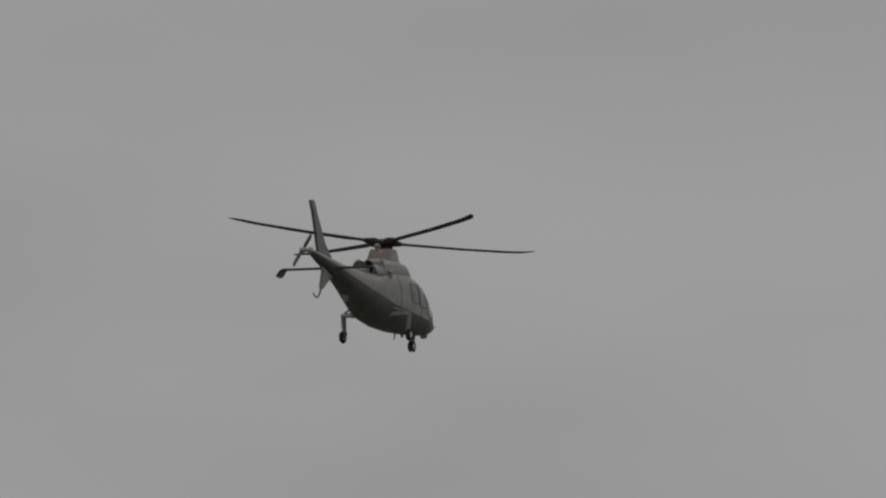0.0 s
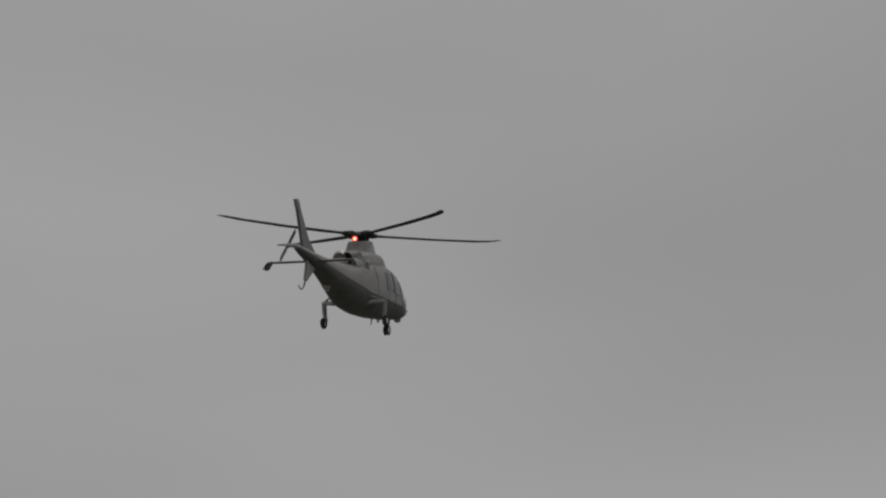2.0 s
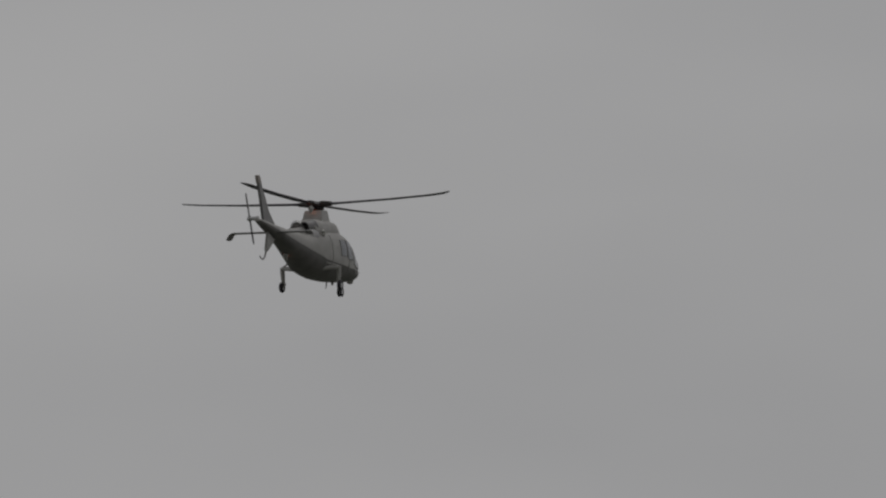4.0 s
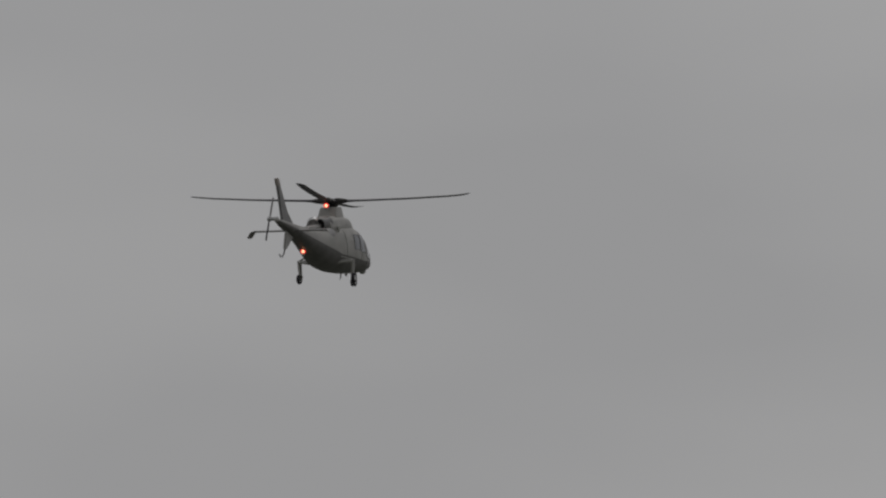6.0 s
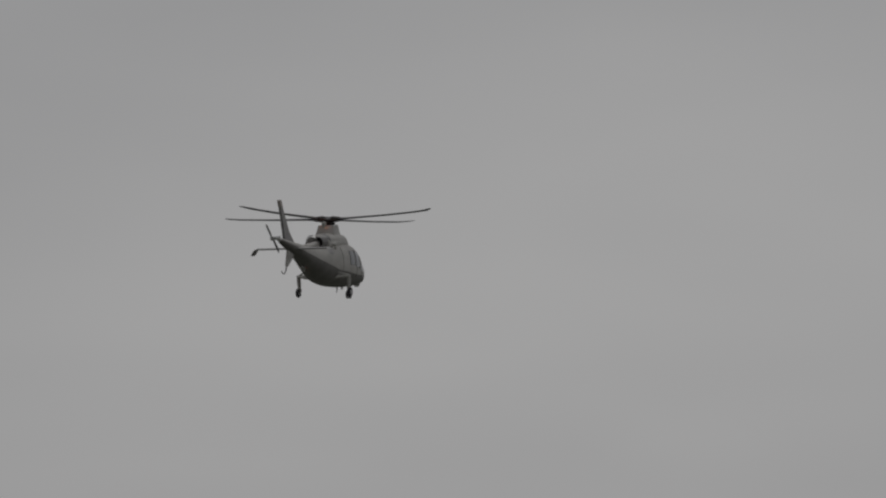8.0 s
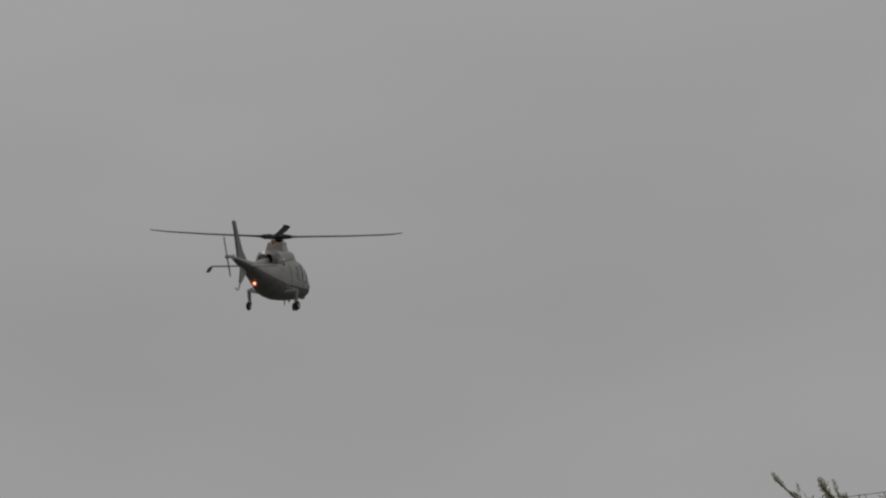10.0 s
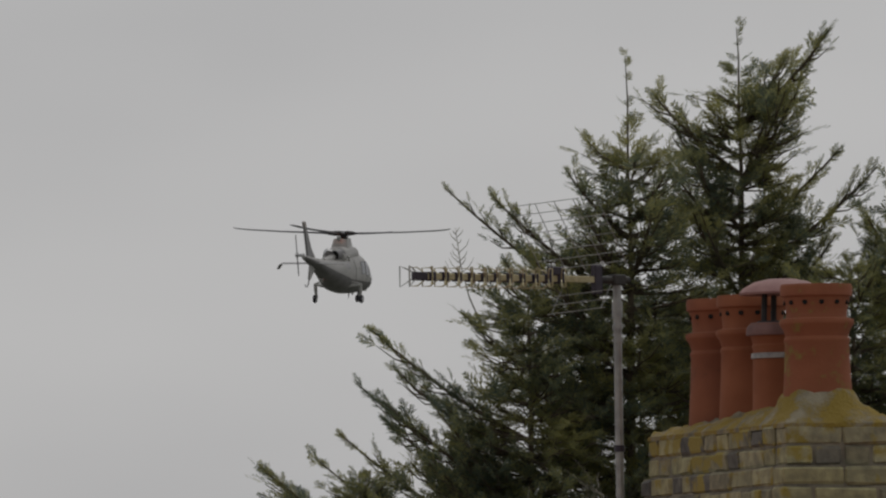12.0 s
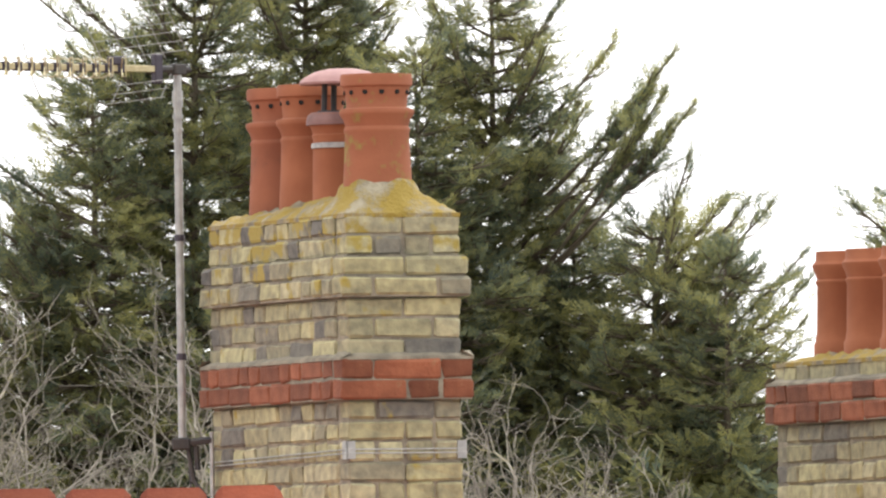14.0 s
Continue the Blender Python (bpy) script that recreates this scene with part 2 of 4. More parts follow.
def tube(bm, pts, radii, sides=8):
    """A tapered tube through pts."""
    pts = [Vector(p) for p in pts]
    if isinstance(radii, (int, float)):
        radii = [radii] * len(pts)
    rings = []
    for i, p in enumerate(pts):
        d = (pts[min(i + 1, len(pts) - 1)] - pts[max(i - 1, 0)]).normalized()
        a = d.orthogonal().normalized() if i == 0 else (side - d * side.dot(d)).normalized()
        side = a
        b = d.cross(a)
        rings.append([bm.verts.new(p + radii[i] * (a * math.cos(2 * math.pi * k / sides) + b * math.sin(2 * math.pi * k / sides))) for k in range(sides)])
    for r0, r1 in zip(rings, rings[1:]):
        for k in range(sides):
            bm.faces.new((r0[k], r0[(k + 1) % sides], r1[(k + 1) % sides], r1[k]))
    bm.faces.new(rings[0][::-1])
    bm.faces.new(rings[-1])
    return bm


def lathe(bm, prof, centre=(0, 0, 0), seg=28, m=None):
    """Turn (radius, z) pairs round the z axis; radius 0 closes it."""
    rings = []
    for rad, z in prof:
        k = seg if rad > 1e-5 else 1
        ring = []
        for i in range(k):
            a = 2 * math.pi * i / k
            co = Vector((centre[0] + rad * math.cos(a), centre[1] + rad * math.sin(a), centre[2] + z))
            ring.append(bm.verts.new(m @ co if m else co))
        rings.append(ring)
    for r0, r1 in zip(rings, rings[1:]):
        for i in range(seg):
            q = [r0[i % len(r0)], r0[(i + 1) % len(r0)], r1[(i + 1) % len(r1)], r1[i % len(r1)]]
            u = list(dict.fromkeys(q))
            if len(u) > 2:
                bm.faces.new(u)
    return bm


def plate(bm, outline, thick, m=None):
    """A thin solid: outline points in the xz plane, thickness along y, with a sharpened section."""
    lo = [bm.verts.new((x, -thick / 2, z)) for x, z in outline]
    hi = [bm.verts.new((x, thick / 2, z)) for x, z in outline]
    k = len(outline)
    bm.faces.new(lo)
    bm.faces.new(hi[::-1])
    for i in range(k):
        bm.faces.new((lo[i], hi[i], hi[(i + 1) % k], lo[(i + 1) % k]))
    if m:
        for v in lo + hi:
            v.co = m @ v.co
    return bm


def empty(name, label, category, group="", kind=""):
    return tagged(new(name), label, category, group, kind)


def from_arrays(name, verts, tris, material, parent=None):
    me = bpy.data.meshes.new(name)
    nv, nf = len(verts), len(tris)
    me.vertices.add(nv)
    me.vertices.foreach_set("co", np.asarray(verts, dtype=np.float32).ravel())
    me.loops.add(nf * 3)
    me.loops.foreach_set("vertex_index", np.asarray(tris, dtype=np.int32).ravel())
    me.polygons.add(nf)
    me.polygons.foreach_set("loop_start", np.arange(0, nf * 3, 3, dtype=np.int32))
    me.update(calc_edges=True)
    me.materials.append(material)
    ob = new(name, me)
    ob.parent = parent
    return ob


# ---- helicopter: x forward, y left, z up, origin at the rotor head ----
SECTIONS = [(4.02, -2.42, -2.50, 0.03), (3.75, -2.32, -2.62, 0.19), (3.3, -2.18, -2.72, 0.33), (2.7, -1.84, -2.78, 0.53),
            (2.0, -1.38, -2.80, 0.68), (1.3, -1.02, -2.80, 0.77), (0.5, -0.86, -2.79, 0.81), (-0.6, -0.84, -2.72, 0.80),
            (-1.5, -0.92, -2.58, 0.73), (-1.9, -1.03, -2.47, 0.67), (-2.5, -1.05, -2.24, 0.57), (-3.5, -0.97, -1.82, 0.43), (-4.5, -0.84, -1.43, 0.31),
            (-5.5, -0.71, -1.08, 0.22), (-6.3, -0.60, -0.84, 0.15), (-6.75, -0.54, -0.70, 0.08)]
SEC = np.array(SECTIONS)[::-1]


def hull(x, a, grow=0.0):
    """A point of the fuselage skin at station x, angle a from the top (degrees, positive to the left)."""
    top, bot, hw = (float(np.interp(x, SEC[:, 0], SEC[:, i])) for i in (1, 2, 3))
    c, s = math.cos(radians(a)), math.sin(radians(a))
    k = 0.84
    y = (hw + grow) * math.copysign(abs(s) ** k, s)
    z = (top + bot) / 2 + ((top - bot) / 2 + grow) * math.copysign(abs(c) ** k, c)
    return Vector((x, y, z))


def paint_line(x):
    """The angle at which the silver upper paint meets the dark belly."""
    z = float(np.interp(x, [-6.7, -5, -1.2, 1.2, 4], [-0.62, -0.98, -2.02, -2.30, -2.46]))
    lo, hi = 20.0, 170.0
    for _ in range(24):
        mid = (lo + hi) / 2
        lo, hi = (mid, hi) if hull(x, mid).z > z else (lo, mid)
    return lo


def skin(bm, x0, x1, a0, a1, nx, na, grow=0.0, thick=0.0):
    """A patch of the skin; a0, a1 may be functions of x."""
    f0 = a0 if callable(a0) else (lambda x: a0)
    f1 = a1 if callable(a1) else (lambda x: a1)
    grid = []
    for i in range(nx + 1):
        x = x0 + (x1 - x0) * i / nx
        grid.append([bm.verts.new(hull(x, f0(x) + (f1(x) - f0(x)) * j / na, grow)) for j in range(na + 1)])
    for i in range(nx):
        for j in range(na):
            bm.faces.new((grid[i][j], grid[i + 1][j], grid[i + 1][j + 1], grid[i][j + 1]))
    return bm


def loft(bm, rings):
    vs = [[bm.verts.new(p) for p in r] for r in rings]
    k = len(vs[0])
    for r0, r1 in zip(vs, vs[1:]):
        for i in range(k):
            bm.faces.new((r0[i], r0[(i + 1) % k], r1[(i + 1) % k], r1[i]))
    bm.faces.new(vs[0])
    bm.faces.new(vs[-1][::-1])
    return bm


def oval(x, zc, hy, hz, n=16, k=0.8, yc=0.0):
    out = []
    for i in range(n):
        c, s = math.cos(2 * math.pi * i / n), math.sin(2 * math.pi * i / n)
        out.append(Vector((x, yc + hy * math.copysign(abs(c) ** k, c), zc + hz * math.copysign(abs(s) ** k, s))))
    return out


def wheel(parent, y, x=-0.8, z=-2.95, r=0.2, w=0.15):
    m = Matrix.Translation((x, y, z)) @ Matrix.Rotation(radians(90), 4, "X")
    bm = bmesh.new()
    lathe(bm, [(0.1, -w / 2 + 0.02), (r - 0.05, -w / 2), (r - 0.012, -w / 4), (r, 0), (r - 0.012, w / 4), (r - 0.05, w / 2), (0.1, w / 2 - 0.02), (0.1, -w / 2 + 0.02)], m=m, seg=24)
    ob = part("tyre", bm, M_TYRE, parent, "black rubber tyre", True)
    bm = bmesh.new()
    lathe(bm, [(0, -w / 2 + 0.01), (0.09, -w / 2 + 0.015), (0.1, 0), (0.09, w / 2 - 0.015), (0, w / 2 - 0.01)], m=m, seg=20)
    part("rim", bm, M_STEEL, ob, "pale metal rim", True)
    return ob


def build_helicopter():
    heli = empty("helicopter", "grey twin-engined helicopter flying away with wheels down", "helicopter")
    bm = bmesh.new()
    skin(bm, -6.75, 4.02, lambda x: -paint_line(x), paint_line, 60, 28)
    part("fuselage", bm, M_SILVER, heli, "silver-grey upper fuselage", True)
    bm = bmesh.new()
    skin(bm, -6.75, 4.02, paint_line, lambda x: 360 - paint_line(x), 60, 20, -0.003)
    part("belly", bm, M_BELLY, heli, "dark grey painted belly", True)
    bm = bmesh.new()
    lathe(bm, [(0.0, 0.0), (0.06, -0.01), (0.085, -0.07), (0.06, -0.14), (0, -0.16)], (-6.75, 0, -0.54), 12)
    part("tail_cone", bm, M_SILVER, heli, "", True)
    # engine deck and mast fairing
    bm = bmesh.new()
    loft(bm, [oval(1.45, -1.22, 0.2, 0.10), oval(1.0, -1.06, 0.45, 0.24), oval(0.5, -0.98, 0.56, 0.38), oval(-0.3, -0.95, 0.58, 0.42),
              oval(-1.1, -0.97, 0.58, 0.43), oval(-1.6, -1.0, 0.55, 0.39), oval(-1.78, -1.0, 0.52, 0.33)])
    part("engine_cowling", bm, M_SILVER, heli, "grey engine cowling", True)
    bm = bmesh.new()
    loft(bm, [oval(-1.6, -0.98, 0.16, 0.20), oval(-2.3, -1.02, 0.20, 0.16), oval(-3.6, -1.02, 0.2, 0.10)])
    part("rear_deck", bm, M_SILVER, heli, "", True)
    bm = bmesh.new()
    loft(bm, [[Vector((x * sx, y * sy, z)) for x, y in ((0.55, 0), (0.4, 0.30), (-0.25, 0.42), (-0.72, 0.40), (-0.78, 0), (-0.72, -0.40), (-0.25, -0.42), (0.4, -0.30))]
              for z, sx, sy in ((-0.74, 1.15, 1.08), (-0.5, 0.95, 0.92), (-0.28, 0.80, 0.84), (-0.22, 0.76, 0.78))])
    part("mast_fairing", bm, M_SILVER, heli, "pale grey mast fairing", True)
    for s in (1, -1):
        tilt = Matrix.Translation((-1.62, 0.25 * s, -0.84)) @ Matrix.Rotation(radians(16 * s), 4, "Z") @ Matrix.Rotation(radians(-94), 4, "Y")
        bm = bmesh.new()
        lathe(bm, [(0.0, 0.04), (0.185, 0.04), (0.20, 0.40), (0.222, 0.41), (0.232, 0.39), (0.232, 0.0), (0.27, -0.1)], m=tilt, seg=24)
        # left pipe and throat are paler: the light they catch is painted in
        ob = part("exhaust", bm, M_STEEL if s > 0 else M_DARKP, heli, "round engine exhaust", True)
        bm = bmesh.new()
        lathe(bm, [(0, 0.33), (0.19, 0.33), (0.19, 0.30), (0, 0.30)], m=tilt, seg=24)
        part("exhaust_throat", bm, M_HOLE if s < 0 else M_LEAD_AND_LIT, ob, "sooty exhaust throat, left one pale as if lit")
    # windows
    for s in (1, -1):
        for x0, x1, a0, a1 in ((0.1, 0.72, 62, 92), (0.86, 1.45, 58, 94), (1.75, 2.6, 50, 96)):
            bm = bmesh.new()
            skin(bm, x0, x1, s * a0, s * a1, 6, 6, 0.012)
            part("window", bm, M_GLASS, heli, "cabin window, sky reflection in its colour", True)
            bm = bmesh.new()
            pts = [hull(x0 + (x1 - x0) * i / 6, s * a0, 0.012) for i in range(7)] + [hull(x1, s * (a0 + (a1 - a0) * j / 6), 0.012) for j in range(1, 7)]
            pts += [hull(x1 - (x1 - x0) * i / 6, s * a1, 0.012) for i in range(1, 7)] + [hull(x0, s * (a1 - (a1 - a0) * j / 6), 0.012) for j in range(1, 7)]
            tube(bm, pts, 0.009, 5)
            part("window_frame", bm, M_DARKP, heli)
        bm = bmesh.new()
        skin(bm, 2.25, 3.35, s * 4, s * 44, 6, 6, 0.012)
        part("windscreen", bm, M_GLASS, heli, "dark windscreen pane", True)
        # cabin door seams
        for x in (-0.75, 1.05, 2.0):
            bm = bmesh.new()
            tube(bm, [hull(x, s * a, 0.004) for a in range(48, 126, 8)], 0.008, 4)
            part("door_seam", bm, M_DARKP, heli)
    # fins
    bm = bmesh.new()
    plate(bm, [(-4.85, -0.78), (-5.55, -0.35), (-6.40, 0.90), (-6.52, 0.98), (-6.68, 0.96), (-6.38, 0.25), (-6.18, -0.30), (-6.15, -0.66)], 0.10)
    bmesh.ops.bevel(bm, geom=list(bm.edges), offset=0.03, segments=2, affect="EDGES")
    fin = part("fin", bm, M_DARKP, heli, "swept dark tail fin", True)
    bm = bmesh.new()
    plate(bm, [(-6.27, 0.70), (-6.39, 0.91), (-6.52, 0.99), (-6.69, 0.97), (-6.57, 0.70)], 0.108)
    part("fin_tip", bm, M_TIP, fin, "paler fin tip")
    bm = bmesh.new()
    plate(bm, [(-4.9, -1.30), (-5.7, -1.02), (-5.98, -1.72), (-5.75, -1.74)], 0.09)
    bmesh.ops.bevel(bm, geom=list(bm.edges), offset=0.025, segments=2, affect="EDGES")
    part("ventral_fin", bm, M_SILVER, heli, "grey ventral fin under the tail", True)
    bm = bmesh.new()
    tube(bm, [(-5.86, 0, -1.7), (-6.0, 0, -1.9), (-6.2, 0, -2.02), (-6.42, 0, -2.0), (-6.58, 0, -1.9)], [0.035, 0.03, 0.026, 0.024, 0.018], 7)
    part("tail_skid", bm, M_DARKP, heli, "curved tail skid", True)
    for s in (1, -1):
        bm = bmesh.new()
        loft(bm, [[Vector((x, s * y, z)) for x, z in ((-4.55 - b, -1.05), (-4.75 - b, -1.00), (-5.25, -1.03), (-4.75 - b, -1.08))] for y, b in ((0.22, 0.0), (0.9, 0.06), (1.5, 0.12))])
        stab = part("stabiliser", bm, M_DARKP, heli, "dark horizontal stabiliser", True)
        bm = bmesh.new()
        loft(bm, [[Vector((x - b, s * y, z + c)) for x, z in ((-4.62, -1.03), (-4.9, -0.99), (-5.28, -1.03), (-4.9, -1.07))] for y, b, c in ((1.49, 0.0, 0), (1.58, 0.03, -0.05), (1.66, 0.08, -0.2), (1.68, 0.1, -0.24))])
        part("stabiliser_tip", bm, M_DARKP, stab, "", True)
    # undercarriage
    for s in (1, -0.86):
        bm = bmesh.new()
        tube(bm, [(-1.3, s * 0.6, -2.32), (-1.0, s * 0.95, -2.29), (-0.80, s * 1.16, -2.29)], [0.085, 0.075, 0.075], 10)
        leg = part("gear_arm", bm, M_SILVER, heli, "pale undercarriage arm", True)
        bm = bmesh.new()
        tube(bm, [(-0.80, s * 1.16, -2.24), (-0.80, s * 1.15, -2.6), (-0.84, s * 1.12, -2.82)], [0.085, 0.08, 0.06], 10)
        tube(bm, [(-0.84, s * 1.12, -2.75), (-0.74, s * 1.11, -2.86), (-0.8, s * 1.13, -2.95)], [0.055, 0.055, 0.045], 8)
        part("gear_leg", bm, M_SILVER, leg, "grey oleo leg", True)
        bm = bmesh.new()
        tube(bm, [(-1.5, s * 0.6, -2.06), (-0.85, s * 1.12, -2.24)], 0.035, 8)
        part("drag_strut", bm, M_SILVER, leg, "", True)
        wheel(heli, s * 1.19)
    bm = bmesh.new()
    tube(bm, [(2.4, 0, -2.7), (2.3, 0, -2.95), (2.22, 0, -3.1)], [0.075, 0.06, 0.05], 10)
    part("nose_leg", bm, M_DARKP, heli, "", True)
    for s in (1, -1):
        wheel(heli, s * 0.055, 2.2, -3.14, 0.18, 0.08)
    bm = bmesh.new()
    tube(bm, [(3.95, -0.04, -2.46), (4.28, -0.04, -2.44)], [0.022, 0.012], 6)
    part("pitot_tube", bm, M_DARKP, heli)
    bm = bmesh.new()
    tube(bm, [(0.7, 0, -2.74), (0.64, 0, -2.94), (0.56, 0, -3.02)], [0.03, 0.02, 0.012], 6)
    part("belly_aerial", bm, M_DARKP, heli, "short whip aerial under the belly")
    bm = bmesh.new()
    plate(bm, [(1.5, -2.76), (1.2, -2.76), (1.25, -2.9), (1.38, -2.9)], 0.03)
    part("blade_aerial", bm, M_DARKP, heli)
    # landing lamp under the nose
    bm = bmesh.new()
    lathe(bm, [(0, -0.14), (0.09, -0.12), (0.14, -0.02), (0.13, 0.06)], (3.15, -0.05, -2.72), 14)
    part("nose_lamp", bm, M_STEEL, heli, "round lamp under the nose", True)
    # rotor mast
    bm = bmesh.new()
    lathe(bm, [(0.0, -0.3), (0.13, -0.3), (0.10, -0.08), (0.10, 0.0), (0, 0.0)], seg=16)
    part("mast", bm, M_DARKP, heli, "", True)
    bm = bmesh.new()
    lathe(bm, [(0.14, -0.22), (0.22, -0.18), (0.22, -0.14), (0.14, -0.11)], seg=20)
    part("swashplate", bm, M_IRON, heli, "", True)
    rotor = new("main_rotor")
    rotor.parent = heli
    bm = bmesh.new()
    lathe(bm, [(0, 0.13), (0.10, 0.12), (0.2, 0.07), (0.27, 0.03), (0.27, -0.05), (0.15, -0.1), (0, -0.1)], seg=20)
    part("rotor_hub", bm, M_BLACK, rotor, "black rotor hub", True)
    cone = radians(1.6)
    for k in range(4):
        turn = Matrix.Rotation(radians(90 * k), 4, "Z") @ Matrix.Rotation(-cone, 4, "Y")
        bm = bmesh.new()
        rings = []
        for x, c, t, z, sw in ((0.62, 0.10, 0.06, 0, 0), (0.95, 0.28, 0.045, 0, 0), (1.3, 0.36, 0.042, 0, 0), (3.0, 0.36, 0.034, 0.0, 0), (4.6, 0.35, 0.03, 0.03, 0), (5.15, 0.33, 0.026, 0.06, 0.0), (5.4, 0.22, 0.02, 0.085, -0.08), (5.5, 0.10, 0.012, 0.095, -0.16)):
            tw = radians(6 - 1.3 * x)
            ring = []
            for u, h in ((0.36, 0), (0.2, 0.5), (-0.1, 0.45), (-0.64, 0), (-0.1, -0.35), (0.2, -0.5)):
                yy, zz = u * c + sw, h * t * 2
                ring.append(turn @ Vector((x, yy * math.cos(tw) - zz * math.sin(tw), z + yy * math.sin(tw) + zz * math.cos(tw))))
            rings.append(ring)
        loft(bm, rings)
        part("rotor_blade", bm, M_BLACK, rotor, "long black rotor blade", True)
        bm = bmesh.new()
        tube(bm, [turn @ Vector(p) for p in ((0.12, 0, 0), (0.3, 0, 0.01), (0.66, 0, 0))], [0.10, 0.12, 0.075], 8)
        tube(bm, [turn @ Vector(p) for p in ((0.14, 0.2, -0.05), (0.56, 0.2, -0.02))], 0.04, 6)
        part("blade_grip", bm, M_IRON, rotor, "dark metal blade grip", True)
    # tail rotor, on the left of the fin
    bm = bmesh.new()
    tube(bm, [(-6.5, 0.02, -0.56), (-6.5, 0.34, -0.56)], [0.09, 0.06], 10)
    part("tail_gearbox", bm, M_STEEL, heli, "bright tail gearbox", True)
    tail = new("tail_rotor")
    tail.parent = heli
    bm = bmesh.new()
    lathe(bm, [(0, -0.06), (0.09, -0.05), (0.10, 0.04), (0.05, 0.09), (0, 0.1)], m=Matrix.Rotation(radians(-90), 4, "X"), seg=14)
    part("tail_hub", bm, M_STEEL, tail, "bright metal hub", True)
    for s in (1, -1):
        bm = bmesh.new()
        loft(bm, [[Vector((u * c, t, s * z)) for u, t in ((0.5, 0), (0.1, h), (-0.5, 0), (0.1, -h))] for z, c, h in ((0.08, 0.09, 0.035), (0.25, 0.17, 0.02), (0.85, 0.17, 0.014), (0.97, 0.13, 0.008))])
        part("tail_blade", bm, M_BLACK if s > 0 else M_DARKP, tail, "dark tail rotor blade", True)
    # flashing beacons: a hooded lamp turning in its housing
    lamps = []
    # the fourth is added for one white flash; no lamp is known there
    for name, at, rad, mt, core in (("top_beacon", (-0.80, 0.0, -0.15), 0.10, M_LAMP, M_CORE), ("belly_beacon", (-3.5, 0.08, -1.86), 0.10, M_LAMP, M_CORE),
                                    ("side_strobe", (-1.25, -0.60, -1.02), 0.065, M_WHITE, M_WHITE), ("side_flash", (-0.2, -0.73, -1.55), 0.075, M_WHITE, M_WHITE)):
        bm = bmesh.new()
        lathe(bm, [(0, -0.16), (0.06, -0.16), (0.07, -0.07), (0, -0.07)], at, 14)
        part("beacon_base", bm, M_SILVER, heli)
        turn = new(name)
        turn.parent = heli
        turn.location = at
        for half, mm, nm in ((1, mt, "beacon_lamp"), (-1, M_SILVER, "beacon_hood")):
            bm = bmesh.new()
            rings = []
            for i in range(7):
                el = radians(-90 + 30 * i)
                rings.append([bm.verts.new((half * rad * math.cos(el) * math.cos(radians(a)) * (0.5 if half > 0 else 1.0), rad * math.cos(el) * math.sin(radians(a)), rad * math.sin(el))) for a in range(-90, 91, 15)])
            for r0, r1 in zip(rings, rings[1:]):
                for j in range(12):
                    bm.faces.new((r0[j], r0[j + 1], r1[j + 1], r1[j]))
            bmesh.ops.remove_doubles(bm, verts=bm.verts, dist=1e-5)
            part(nm, bm, mm, turn, "glowing lamp face" if half > 0 else "grey lamp hood", True)
        bm = bmesh.new()
        lathe(bm, [(0, 0.05), (0.03, 0.045), (0.05, 0.02), (0.055, -0.02), (0, -0.02)], m=Matrix.Translation((rad * 0.45, 0, 0)) @ Matrix.Rotation(radians(90), 4, "Y"), seg=14)
        part("beacon_bulb", bm, core, turn, "bright lamp bulb", True)
        lamps.append(turn)
    return heli, rotor, tail, lamps


# ---- ground ----
bm = bmesh.new()
bmesh.ops.create_grid(bm, x_segments=40, y_segments=40, size=4500)
tagged(part("ground", bm, M_GRASS), "grassy ground running to the horizon", "ground", kind="structure")


# ---- chimney stacks ----
COURSE = 0.0745
BOND = 0.2405


def pot_profile(style):
    if style == "pierced":
        return [(0.10, -0.02), (0.105, 0.0), (0.128, 0.0), (0.132, -0.012), (0.131, -0.042), (0.122, -0.048), (0.113, -0.085), (0.110, -0.115), (0.112, -0.122),
                (0.134, -0.128), (0.137, -0.138), (0.134, -0.148), (0.122, -0.166), (0.115, -0.19), (0.120, -0.198), (0.121, -0.206), (0.117, -0.214), (0.120, -0.30), (0.126, -0.41), (0.130, -0.50)]
    if style == "squat":
        return [(0.09, -0.02), (0.10, 0.0), (0.122, 0.0), (0.128, -0.01), (0.129, -0.036), (0.116, -0.05), (0.110, -0.072), (0.114, -0.078), (0.112, -0.086), (0.109, -0.094), (0.113, -0.30), (0.118, -0.36)]
    return [(0.09, -0.02), (0.10, 0.0), (0.115, 0.0), (0.117, -0.035), (0.122, -0.042), (0.130, -0.05), (0.128, -0.062), (0.118, -0.085), (0.112, -0.105), (0.118, -0.112), (0.117, -0.121),
            (0.112, -0.128), (0.116, -0.30), (0.121, -0.335), (0.127, -0.345), (0.128, -0.42)]


